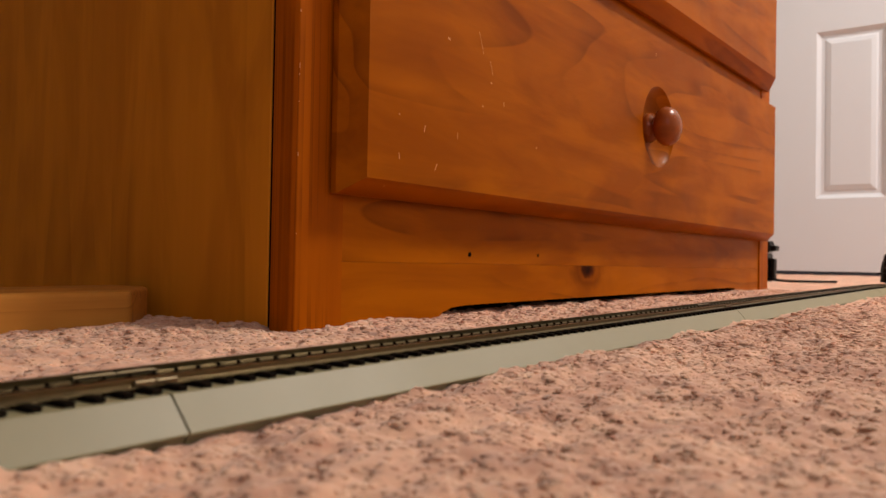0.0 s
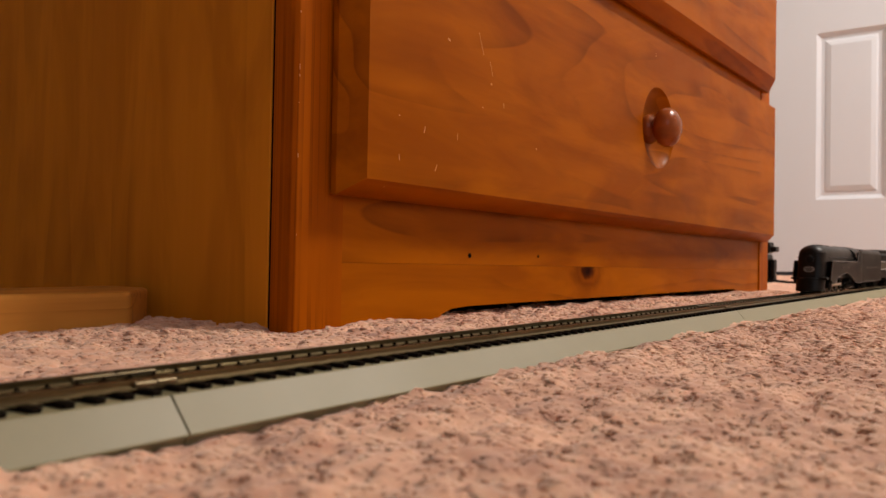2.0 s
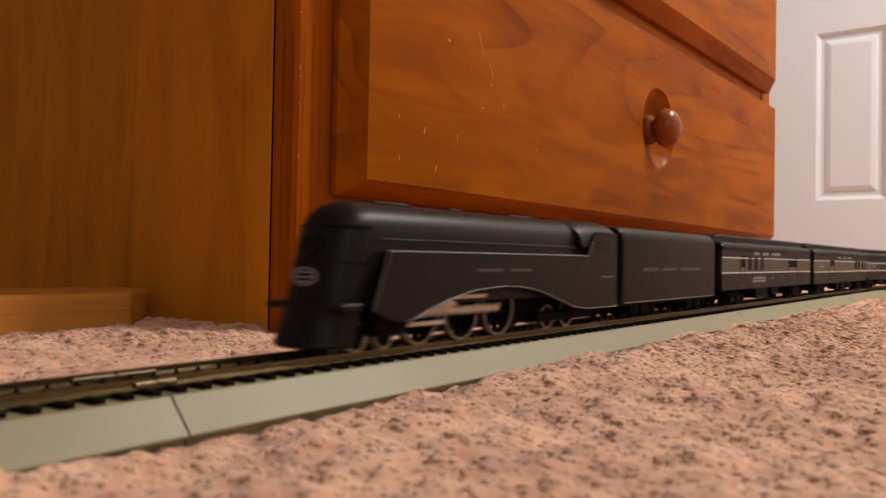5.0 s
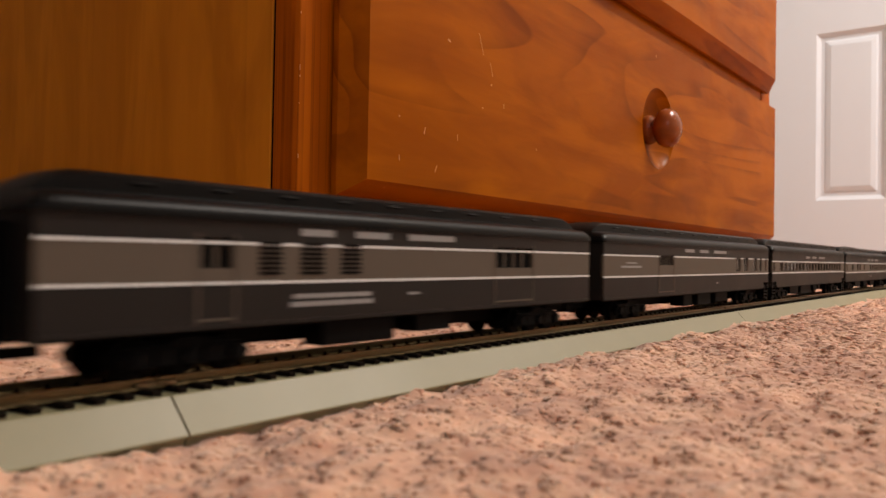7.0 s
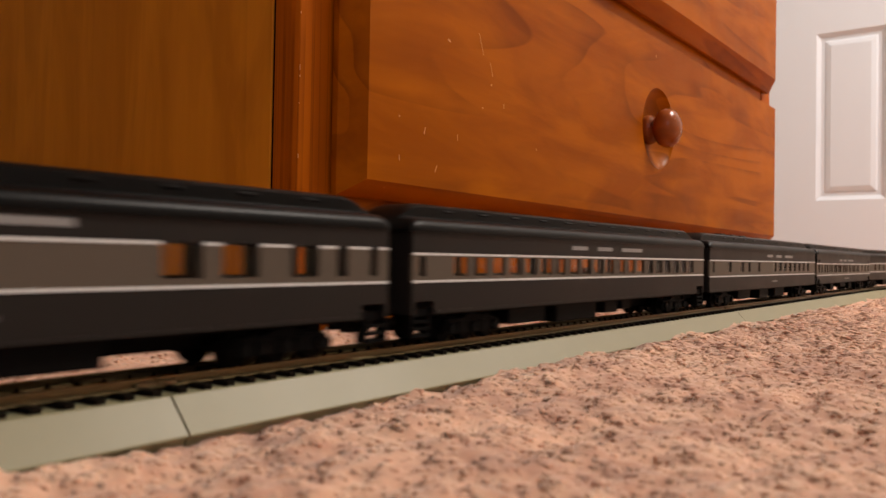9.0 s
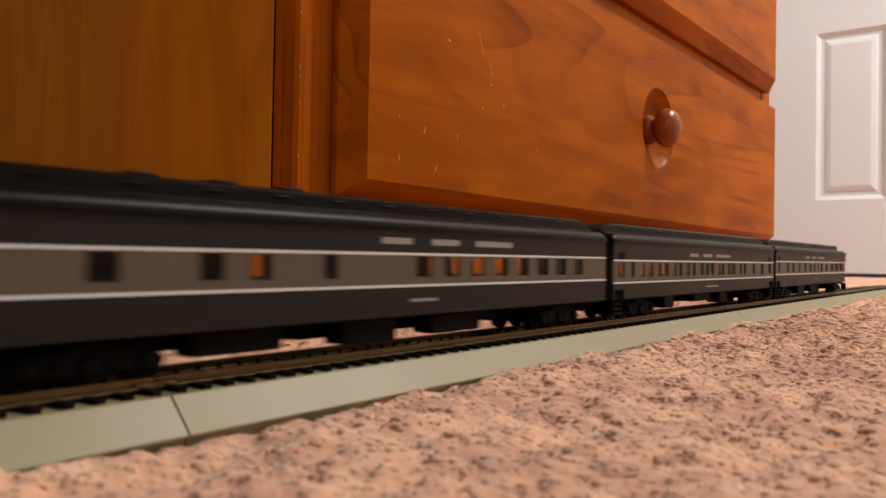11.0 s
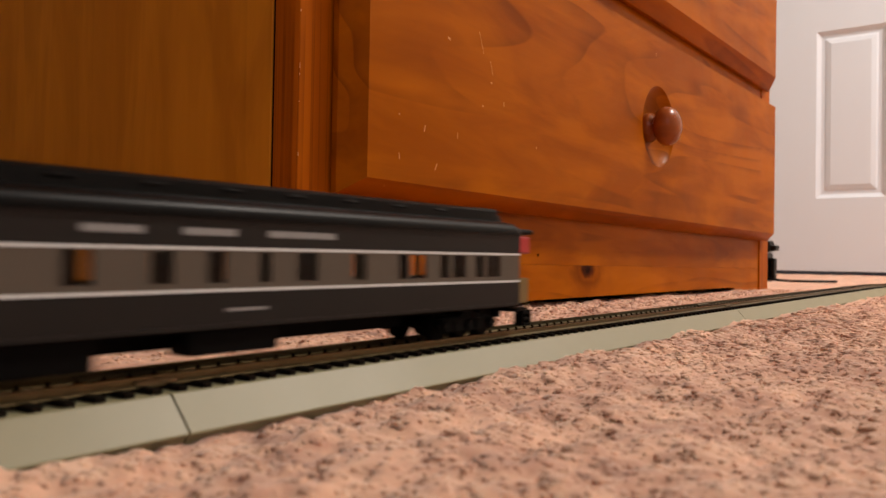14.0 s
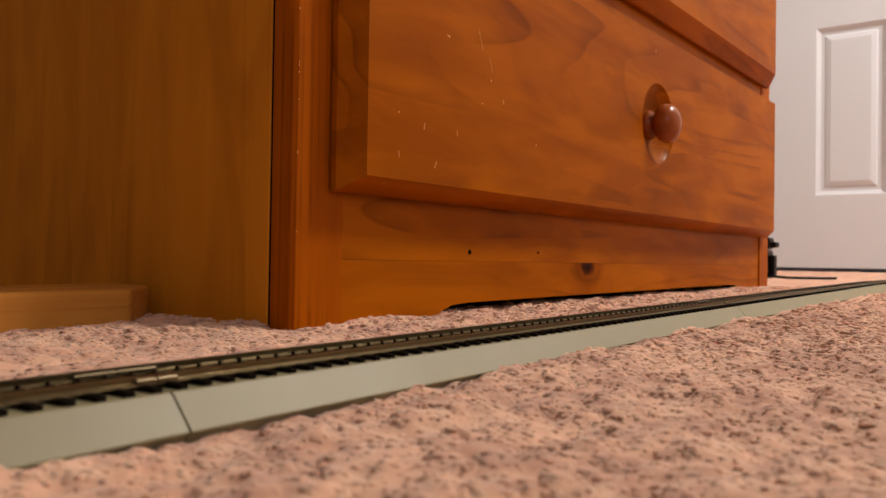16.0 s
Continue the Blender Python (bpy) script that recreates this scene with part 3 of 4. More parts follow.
def track_section(length, bend):
    """Grey roadbed with black ties and two rails; its start is the origin."""
    root = empty("track_section", "model railway track on smooth grey roadbed with black ties", "model track", group="track sections")
    steps = 8 if bend else 1
    bed = [(-0.0212, -0.0035), (-0.0226, -0.0006), (-0.0240, 0.0000), (-0.0239, 0.0005), (-0.0165, 0.0087), (-0.0159, 0.0090), (0.0159, 0.0090), (0.0165, 0.0087), (0.0239, 0.0005), (0.0240, 0.0000), (0.0226, -0.0006), (0.0212, -0.0035)]
    bm = swept(bmesh.new(), bed, length - 0.0007, bend, steps)
    part("roadbed", bm, ROADBED, root)
    h = RAIL_TOP
    for side in (-1, 1):
        c = side * 0.0088
        sec = [(c - 0.0012, h - 0.0024), (c + 0.0012, h - 0.0024), (c + 0.0011, h - 0.0020), (c + 0.0003, h - 0.0016), (c + 0.0003, h - 0.0009), (c + 0.0006, h - 0.0006), (c + 0.0006, h), (c - 0.0006, h), (c - 0.0006, h - 0.0006), (c - 0.0003, h - 0.0009), (c - 0.0003, h - 0.0016), (c - 0.0011, h - 0.0020)]
        part("rail", swept(bmesh.new(), sec, length - 0.0004, bend, steps), RAIL_METAL, root)
        reach = 0.012 if side > 0 else 0.006
        for x in (0.0, length - reach):
            bm = boxed(x, x + reach, c - 0.0014, c + 0.0014, h - 0.0023, h - 0.0007, bevel=0.0003)
            if bend and x > 0:
                w = length / bend
                bm.transform(Matrix.Translation((bend * math.sin(w), -bend * (1 - math.cos(w)), 0)) @ pose(0, 0, 0, 0, 0, -math.degrees(w)) @ Matrix.Translation((-length, 0, 0)))
            part("rail_joiner", bm, RAIL_BRIGHT, root)
    first = None
    pitch = 0.0073
    n = int(length / pitch)
    for i in range(n):
        d = (i + 0.5) * length / n
        if bend:
            w = d / bend
            m = pose(bend * math.sin(w), -bend * (1 - math.cos(w)), 0, 0, 0, -math.degrees(w))
        else:
            m = pose(d, 0, 0)
        if first is None:
            bm = boxed(-0.0013, 0.0013, -0.0158, 0.0158, 0.0088, 0.0104, bevel=0.0002)
            for y in (-0.0077, 0.0077):
                box(bm, -0.0003, 0.0003, y - 0.0005, y + 0.0005, 0.0100, RAIL_TOP - 0.0014)
            first = part("tie", bm, TIE_BLACK, root)
            first.matrix_basis = m
        else:
            ob = new("tie", first.data)
            ob.parent = root
            ob.matrix_basis = m
    return root


def track():
    def lay(root, s):
        x, y, a = rail_at(s)
        return pose(x, y, 0, 0, 0, math.degrees(a))
    cuts = [RUN0, 0.119, 0.581, RUN1]
    straight = []
    for a, b in zip(cuts, cuts[1:]):
        t = track_section(b - a, 0)
        t.matrix_basis = lay(t, a + 1e-6)
        straight.append((t, a, b))
    for t, a, b in straight:
        copy_thing(t, lay(t, RUN1 + ARC + (RUN1 - b) + 1e-6))
    arc = ARC / 8
    bent = track_section(arc, BEND)
    bent.matrix_basis = lay(bent, RUN1 + 1e-6)
    for i in range(1, 8):
        copy_thing(bent, lay(bent, RUN1 + i * arc + 1e-6))
    for i in range(8):
        copy_thing(bent, lay(bent, RUN1 + ARC + RUN + i * arc + 1e-6))


# ---- the train ----
SPEED = 0.230
SPEED_IN = 0.235   # a touch faster while it runs in


def nose_at(t):
    return 0.361 - (SPEED if t > 4.2 else SPEED_IN) * (t - 4.2) - 0.0005 * max(0.0, t - 9.0)


WHEELSETS = []   # wheelset, its place on its truck, radius
TRAIN = []   # thing, distance of its middle behind the nose, half its truck spacing


def truck(root, x, axles, r=0.0052, gap=0.0146):
    """Bogie with side frames and wheels."""
    span = (axles - 1) * gap / 2
    bm = bmesh.new()
    for side in (-1, 1):
        outline = [(-span - 0.005, 0.0055), (-span - 0.004, 0.0030), (span + 0.004, 0.0030), (span + 0.005, 0.0055), (span + 0.002, 0.0080), (0.006, 0.0085), (0.004, 0.0100), (-0.004, 0.0100), (-0.006, 0.0085), (-span - 0.002, 0.0080)]
        y = side * 0.0118
        prism(bm, outline, min(y, y + side * 0.0016), max(y, y + side * 0.0016))
        for i in range(axles):
            disc(bm, -span + i * gap, min(y, y + side * 0.0030), max(y, y + side * 0.0030), r, 0.0021, 10)
        for i in range(axles - 1):
            box(bm, -span + (i + 0.5) * gap - 0.003, -span + (i + 0.5) * gap + 0.003, min(y, y + side * 0.0024), max(y, y + side * 0.0024), 0.0035, 0.0075)
    box(bm, -0.004, 0.004, -0.012, 0.012, 0.0045, 0.0105)
    box(bm, -span, span, -0.0112, -0.0104, 0.0040, 0.0092)
    box(bm, -span, span, 0.0104, 0.0112, 0.0040, 0.0092)
    ob = part("truck", bm, UNDER_BLACK, root, m=pose(x, 0, 0))
    for i in range(axles):
        bm = bmesh.new()
        for side in (-1, 1):
            y = side * 0.0088
            disc(bm, 0, y - 0.0013, y + 0.0013, 0, r, 20)
            disc(bm, 0, y - side * 0.0013 - 0.0004, y - side * 0.0013 + 0.0004, 0, r + 0.0007, 20)
        disc(bm, 0, -0.0088, 0.0088, 0, 0.0011, 8)
        WHEELSETS.append((part("wheelset", bm, UNDER_BLACK, ob, m=pose(-span + i * gap, 0, r)), -span + i * gap, r))
    return ob


def roof_rings(L, half, eave, crown):
    """Rings of a passenger car roof along x, rounded down at both ends."""
    def section(shrink, low, rise):
        """low: how far the lower roof has risen from the eave; rise: the same for the clerestory on it."""
        pts = []
        w = half + 0.0008
        for k in range(7):
            a = math.pi / 2 * k / 6
            pts.append((w - 0.0046 * (1 - math.cos(a)), eave + 0.0040 * math.sin(a) * low))
        deck = eave + 0.0044 * low
        pts += [(y, deck + (crown - eave - 0.0044) * f * rise) for y, f in ((0.0103, 0.0), (0.0098, 0.07), (0.0096, 0.74), (0.0086, 0.91), (0.005, 1.0))]
        full = [(y * shrink, z) for y, z in pts]
        return [(w * shrink, eave - 0.0009)] + full + [(-y, z) for y, z in reversed(full)] + [(-w * shrink, eave - 0.0009)]
    ends = ((-0.0012, 0.93, 0.06, 0.0), (-0.0004, 0.97, 0.45, 0.0), (0.001, 0.99, 0.78, 0.03), (0.0028, 1, 0.97, 0.18), (0.0055, 1, 1, 0.48), (0.009, 1, 1, 0.78), (0.0125, 1, 1, 0.95), (0.016, 1, 1, 1))
    out = [[(-L / 2 + d, y, z) for y, z in section(s, lo, up)] for d, s, lo, up in ends]
    out += [[(L / 2 - d, y, z) for y, z in section(s, lo, up)] for d, s, lo, up in reversed(ends)]
    return out


def passenger_car(name, label, u0, u1, stripes, windows, win_z, bars, vents=(), louvres=(), doors=(), boxes=(), steps=(-1, 1), end_lights=(), rear_shift=0.0, axles=3, floor_z=0.0113, category="model railway car"):
    """One passenger car. u0, u1: its ends behind the nose; windows as (u, u) pairs; bars as (u, u, z, z) of lettering."""
    L = u1 - u0
    mid = (u0 + u1) / 2
    half = 0.0168
    eave = 0.0405
    crown = 0.0503
    root = empty(name, label, category, group="passenger cars")
    lo, hi = stripes
    ops = [(a - mid, b - mid, win_z[0], win_z[1]) for a, b in windows]
    ops += [(a - mid, b - mid, z0, z1) for a, b, z0, z1, _ in doors]
    holes = [(a - mid, b - mid, z0, z1) for a, b, z0, z1 in louvres]
    ends = L / 2
    for side in (-1, 1):
        y, th = side * half, -side * 0.0012
        wells = [(*sorted((e * (ends - 0.0125), e * (ends - 0.0015))), floor_z - 0.001, 0.0158) for e in steps]
        part("lower_side", pierced(bmesh.new(), -ends, ends, floor_z, lo, y, th, wells), CAR_DARK, root)
        part("window_band", pierced(bmesh.new(), -ends, ends, lo + 0.00002, hi, y, th, ops), CAR_LIGHT, root, "light grey window band")
        part("letter_board", pierced(bmesh.new(), -ends, ends, hi + 0.00002, eave, y, th, [o for o in ops if o[3] > hi]), CAR_DARK, root)
        for a, b in windows:
            yi = y + th * 0.6
            pane = part("window_pane", boxed(a - mid, b - mid, min(yi, yi + th * 0.2), max(yi, yi + th * 0.2), win_z[0], win_z[1]), PANE, root)
            pane.visible_shadow = False
        for z in (lo, hi):
            cutx = [-ends]
            if z == hi and win_z[1] > hi - 0.0004:
                for o in sorted(ops):
                    cutx += [o[0], o[1]]
            cutx.append(ends)
            bm = bmesh.new()
            for a, b in zip(cutx[::2], cutx[1::2]):
                if b - a > 0.0003:
                    box(bm, a, b, min(y, y + side * 0.00018), max(y, y + side * 0.00018), z - 0.0004, z + 0.0004)
            part("stripe", bm, STRIPE_WHITE, root, "thin white stripe")
        for a, b in end_lights:
            part("door_window", boxed(a - mid, b - mid, min(y, y + side * 0.00015), max(y, y + side * 0.00015), hi + 0.0006, hi + 0.0040), UNDER_BLACK, root)
        # lettering as plain bars
        for a, b, z0, z1 in bars:
            part("lettering_bar", boxed(a - mid, b - mid, min(y, y + side * 0.00015), max(y, y + side * 0.00015), z0, z1), LETTER_WHITE, root)
        bm = bmesh.new()
        for a, b, z0, z1 in holes:
            k = 7
            for i in range(k):
                z = z0 + (z1 - z0) * (i + 0.5) / k
                box(bm, a, b, min(y, y + side * 0.0003), max(y, y + side * 0.0003), z - 0.0004, z + 0.0004)
        if holes:
            part("louvre", bm, UNDER_BLACK, root)
        bm = bmesh.new()
        box(bm, -ends + (0.0135 if -1 in steps else 0.0), ends - (0.0135 if 1 in steps else 0.0), min(y, y + side * 0.00025), max(y, y + side * 0.00025), floor_z, floor_z + 0.0011)
        box(bm, -ends, ends, min(y, y + side * 0.0002), max(y, y + side * 0.0002), hi + 0.0062, eave)
        part("sill_strip", bm, CAR_DARK, root)
        for a, b, z0, z1, bars_n in doors:
            bm = bmesh.new()
            a2, b2 = a - mid, b - mid
            inn = y + th * 0.9
            n = bars_n
            for i in range(1, n):
                xx = a2 + (b2 - a2) * i / n
                box(bm, xx - 0.0005, xx + 0.0005, min(inn, inn - th * 0.4), max(inn, inn - th * 0.4), z0, z1)
            box(bm, a2 - 0.001, b2 + 0.001, min(y, y + side * 0.0002), max(y, y + side * 0.0002), floor_z + 0.002, floor_z + 0.0026)
            for xx in (a2 - 0.0012, b2 + 0.0006):
                box(bm, xx, xx + 0.0006, min(y, y + side * 0.00022), max(y, y + side * 0.00022), floor_z + 0.001, z1 + 0.001)
            part("door_frame", bm, CAR_LIGHT, root)
            part("door_glass", boxed(a2, b2, min(inn, inn + th * 0.3), max(inn, inn + th * 0.3), z0, z1), UNDER_BLACK, root)
    part("roof", loft(bmesh.new(), roof_rings(L, half, eave, crown)), ROOF_BLACK, root, smooth=True)
    for x in vents:
        part("roof_hatch", boxed(x - mid - 0.0045, x - mid + 0.0045, -0.0075, 0.0075, crown - 0.002, crown + 0.0006, bevel=0.0005), ROOF_BLACK, root)
    shared = None
    for i in range(int(L / 0.024)):
        x = -L / 2 + 0.03 + i * 0.024
        if x < L / 2 - 0.025:
            for side in (-1, 1):
                if shared is None:
                    shared = part("roof_vent", boxed(-0.0032, 0.0032, -0.0005, 0.0005, eave + 0.0066, crown - 0.0022, bevel=0.0004), ROOF_BLACK, root)
                    ob = shared
                else:
                    ob = new("roof_vent", shared.data)
                    ob.parent = root
                ob.matrix_basis = pose(x, side * 0.0097, 0)
    for e in (-1, 1):
        x = e * ends
        bm = bmesh.new()
        box(bm, min(x, x - e * 0.0012), max(x, x - e * 0.0012), -half + 0.0013, half - 0.0013, floor_z, eave + 0.0022)
        part("end_wall", bm, CAR_DARK, root)
        part("diaphragm", boxed(min(x, x + e * 0.0042), max(x, x + e * 0.0042), -0.0075, 0.0075, floor_z - 0.001, eave - 0.003, bevel=0.0006), UNDER_BLACK, root)
        if e in steps:
            for side in (-1, 1):
                bm = bmesh.new()
                y = side * 0.0165
                a = x - e * 0.0100
                for k in range(3):
                    box(bm, min(a, x), max(a, x), min(y, y - side * (0.004 - k * 0.001)), max(y, y - side * (0.004 - k * 0.001)), 0.0036 + k * 0.0024, 0.0046 + k * 0.0024)
                for xx in (a, x - e * 0.0005):
                    box(bm, xx - 0.0006, xx + 0.0006, min(y, y - side * 0.004), max(y, y - side * 0.004), 0.0036, floor_z)
                part("vestibule_step", bm, UNDER_BLACK, root)
        bm = bmesh.new()
        box(bm, min(x - e * 0.01, x + e * 0.0085), max(x - e * 0.01, x + e * 0.0085), -0.0014, 0.0014, 0.0068, 0.0092)
        box(bm, min(x + e * 0.004, x + e * 0.0088), max(x + e * 0.004, x + e * 0.0088), -0.0026, 0.0026, 0.0055, 0.0098, bevel=0.0006)
        part("coupler", bm, UNDER_BLACK, root)
    part("floor_pan", boxed(-ends + 0.001, ends - 0.001, -half + 0.0014, half - 0.0014, floor_z - 0.0008, floor_z + 0.0022), UNDER_BLACK, root)
    part("centre_sill", boxed(-L * 0.3, L * 0.3, -0.003, 0.003, 0.0055, floor_z - 0.001), UNDER_BLACK, root)
    for a, b, deep in boxes:
        for side in (-1, 1):
            y0, y1 = sorted((side * 0.006, side * 0.0150))
            part("equipment_box", boxed(a - mid, b - mid, y0, y1, deep, floor_z, bevel=0.0005), UNDER_BLACK, root)
    reach = L / 2 - 0.0415
    for x in (-reach, reach + rear_shift):
        truck(root, x, axles)
    TRAIN.append((root, mid, reach))
    return root


LETTER_WHITE = plain("pale_lettering", (0.22, 0.22, 0.215), 0.5, vary=0.3, grain=900)


def heading(a, z, tall=0.0019, gap=0.011, lens=(0.0155, 0.0165, 0.026)):
    """Three bars standing for the words on a letter board, from a backwards."""
    out = []
    for w in lens:
        out.append((a, a + w, z, z + tall))
        a += w + gap
    return out


def tyre_ring(r, side):
    """A wheel's tyre round the axle."""
    y = side * 0.0088
    return lathe(bmesh.new(), [(r, -0.0015), (r, 0.0015), (r - 0.0008, 0.0015), (r - 0.0008, -0.0015), (r, -0.0015)], Matrix.Translation((0, y, 0)) @ pose(0, 0, 0, -90, 0, 0), 28, cap=False)


def locomotive():
    root = empty("steam_locomotive", "streamlined satin black model steam locomotive with shrouded nose", "model locomotive")
    # boiler casing: arched section, rounded nose in plan
    def arch(half, z0, z1):
        pts = [(-half, z0)]
        for k in range(13):
            a = math.pi * k / 12
            pts.append((-half * math.cos(a), z1 - 0.0125 + 0.0125 * math.sin(a) ** 0.8))
        pts.append((half, z0))
        return pts
    rings = []
    for x, w, top in ((-0.0005, 0.0045, 0.0445), (0.0004, 0.0070, 0.0455), (0.0022, 0.0096, 0.0468), (0.0055, 0.0118, 0.0480), (0.0100, 0.0129, 0.0489), (0.016, 0.0134, 0.0494), (0.10, 0.0138, 0.0494), (0.166, 0.0140, 0.0494)):
        lean = 0.26 * max(0.0, 1 - x / 0.03)
        rings.append([(x + lean * (z - 0.0145), y, z) for y, z in arch(w, 0.0145, top)])
    part("boiler_casing", loft(bmesh.new(), rings), LOCO_BLACK, root, smooth=True)
    plan = [(-0.0009, 0.0045), (0.0, 0.0073), (0.0018, 0.0100), (0.0051, 0.0122), (0.0097, 0.0133), (0.016, 0.0138)]
    for z in (0.0288, 0.0402):
        loop = [(x + 0.26 * max(0.0, 1 - x / 0.03) * (z - 0.0145), y) for x, y in [(x, -y) for x, y in reversed(plan)] + plan]
        part("nose_band", prism(bmesh.new(), loop, z, z + 0.0005, axis=2), LOCO_BLACK, root)
    # lower nose and pilot
    rings = []
    for z, f, w, back in ((0.0022, -0.0055, 0.0128, 0.0095), (0.0030, -0.0065, 0.0134, 0.0105), (0.0080, -0.0048, 0.0132, 0.0115), (0.0130, -0.0026, 0.0136, 0.0125), (0.0150, -0.0026, 0.0138, 0.0125), (0.0158, -0.0010, 0.0132, 0.0125)):
        ring = [(back, -w, z)]
        for k in range(11):
            a = -math.pi / 2 + math.pi * k / 10
            ring.append((f + 0.0125 * (1 - math.cos(a)), w * math.sin(a), z))
        ring.append((back, w, z))
        rings.append(ring)
    part("pilot", loft(bmesh.new(), rings), LOCO_BLACK, root, smooth=True)
    part("pilot_trim", boxed(0.002, 0.009, -0.0120, 0.0120, 0.0016, 0.0024, bevel=0.0004), WHEEL_STEEL, root, "bright edge under the pilot")
    bm = lathe(bmesh.new(), [(0.0035, 0), (0.0038, 0.0022), (0.0030, 0.0030), (0.0001, 0.0032)], Matrix.Translation((0.0055, 0, 0.0345)) @ pose(0, 0, 0, 0, -90, 0), 20)
    part("headlight", bm, BLACK_PLASTIC, root, "round unlit headlight")
    bm = lathe(bmesh.new(), [(1, 0), (1, 0.0008), (0.84, 0.0008), (0.84, 0), (1, 0)], Matrix.Translation((0.0019, 0, 0.0243)) @ pose(0, 0, 0, 0, -90, 0) @ Matrix.Diagonal((0.0030, 0.0050, 1, 1)), 24, cap=False)
    badge = part("emblem", bm, LETTER_WHITE, root, "oval pale emblem")
    for k in (-1, 0, 1):
        part("emblem_bar", boxed(0.0011, 0.0020, -0.0038 + abs(k) * 0.0008, 0.0038 - abs(k) * 0.0008, 0.0243 + k * 0.0015 - 0.0004, 0.0243 + k * 0.0015 + 0.0001), LETTER_WHITE, badge)
    part("nose_shelf", boxed(0.001, 0.010, -0.0172, 0.0172, 0.0138, 0.0162, bevel=0.0006), LOCO_BLACK, root)
    # side skirts with the wheel arch, cab sides behind
    top, x0 = 0.0330, 0.0130
    skirt = [(x0 + 0.001, 0.0138), (x0 + 0.008, top), (0.1645, top), (0.1685, 0.0400), (0.172, 0.0440), (0.196, 0.0440), (0.196, 0.0080), (0.163, 0.0082)]
    arch_pts = [(0.150, 0.0095), (0.135, 0.0135), (0.120, 0.0172), (0.105, 0.0193), (0.090, 0.0198), (0.072, 0.0188), (0.055, 0.0160), (0.042, 0.0125), (0.034, 0.0098), (0.031, 0.0092), (0.022, 0.0105)]
    for side in (-1, 1):
        y = side * 0.0172
        part("side_skirt", prism(bmesh.new(), skirt + arch_pts, min(y, y + side * 0.0011), max(y, y + side * 0.0011)), LOCO_BLACK, root)
        yy = side * 0.01845
        line = [(x0 + 0.001, 0.0138), (x0 + 0.008, top - 0.0003), (0.1645, top - 0.0003), (0.1685, 0.0398)]
        part("pinstripe", tube(bmesh.new(), [(a, yy, b) for a, b in line], 0.00022, 4), LETTER_WHITE, root, "thin pale pinstripe")
        line2 = [(0.196, 0.0083), (0.163, 0.0085)] + [(a, b + 0.0003) for a, b in arch_pts[:-1]]
        part("pinstripe", tube(bmesh.new(), [(a, yy, b) for a, b in line2], 0.00014, 4), LETTER_WHITE, root, "thin pale pinstripe")
        for a, b in ((0.072, 0.090), (0.096, 0.112)):
            part("lettering_bar", boxed(a, b, min(yy, yy - side * 0.0002), max(yy, yy - side * 0.0002), 0.0257, 0.0269), DIM_LETTER, root)
        part("lettering_bar", boxed(0.178, 0.192, min(yy, yy - side * 0.0002), max(yy, yy - side * 0.0002), 0.0226, 0.0230), LETTER_WHITE, root)
        part("handrail", tube(bmesh.new(), [(0.02, side * 0.0158, 0.0365), (0.155, side * 0.0159, 0.0365)], 0.0003, 4), LOCO_BLACK, root)
        part("cab_window", boxed(0.174, 0.187, min(yy, yy - side * 0.0003), max(yy, yy - side * 0.0003), 0.0345, 0.0405), BLACK_PLASTIC, root)
    part("running_board", boxed(0.024, 0.17, -0.0171, 0.0171, 0.0314, 0.0324), LOCO_BLACK, root)
    rings = [[(x, y, z) for y, z in arch(0.0174, 0.038, tp)] for x, tp in ((0.160, 0.0485), (0.166, 0.0502), (0.198, 0.0502))]
    part("cab_roof", loft(bmesh.new(), rings), LOCO_BLACK, root, smooth=True)
    for xa, xb, w, zt in ((0.030, 0.05, 0.004, 0.0499), (0.075, 0.083, 0.0035, 0.0499), (0.12, 0.14, 0.003, 0.0498)):
        part("roof_fitting", boxed(xa, xb, -w, w, 0.0485, zt, bevel=0.0008), LOCO_BLACK, root)
    part("frame", boxed(0.02, 0.196, -0.0068, 0.0068, 0.0035, 0.0160), UNDER_BLACK, root)
    for side in (-1, 1):
        y0, y1 = sorted((side * 0.0095, side * 0.0155))
        part("cylinder", boxed(0.018, 0.036, y0, y1, 0.0050, 0.0135, bevel=0.002, seg=2), UNDER_BLACK, root)
    wheels = []
    for x in (0.0475, 0.0735, 0.0995):
        bm = bmesh.new()
        r = 0.0113
        for side in (-1, 1):
            y = side * 0.0088
            # rim, hub, spokes
            lathe(bm, [(r - 0.0007, -0.0013), (r - 0.0007, 0.0013), (r - 0.0019, 0.0013), (r - 0.0019, -0.0013), (r - 0.0007, -0.0013)], Matrix.Translation((0, y, 0)) @ pose(0, 0, 0, -90, 0, 0), 28, cap=False)
            disc(bm, 0, y - 0.0018, y + 0.0018, 0, 0.0028, 12)
            for k in range(10):
                sp = boxed(-0.0005, 0.0005, y - 0.0008, y + 0.0008, 0.002, r - 0.001)
                sp.transform(pose(0, 0, 0, 0, 36 * k, 0))
                tmp = bpy.data.meshes.new("tmp")
                sp.to_mesh(tmp)
                bm.from_mesh(tmp)
                bpy.data.meshes.remove(tmp)
                sp.free()
            disc(bm, 0.0048, y + side * 0.0012 - 0.0012, y + side * 0.0012 + 0.0012, 0, 0.0014, 10)
        disc(bm, 0, -0.0088, 0.0088, 0, 0.0012, 8)
        driver = part("driving_wheel", bm, UNDER_BLACK, root, "black spoked driving wheels", m=pose(x, 0, r))
        for side in (-1, 1):
            part("tyre", tyre_ring(r, side), WHEEL_STEEL, driver, "bright steel tyre")
        wheels.append((driver, x, r))
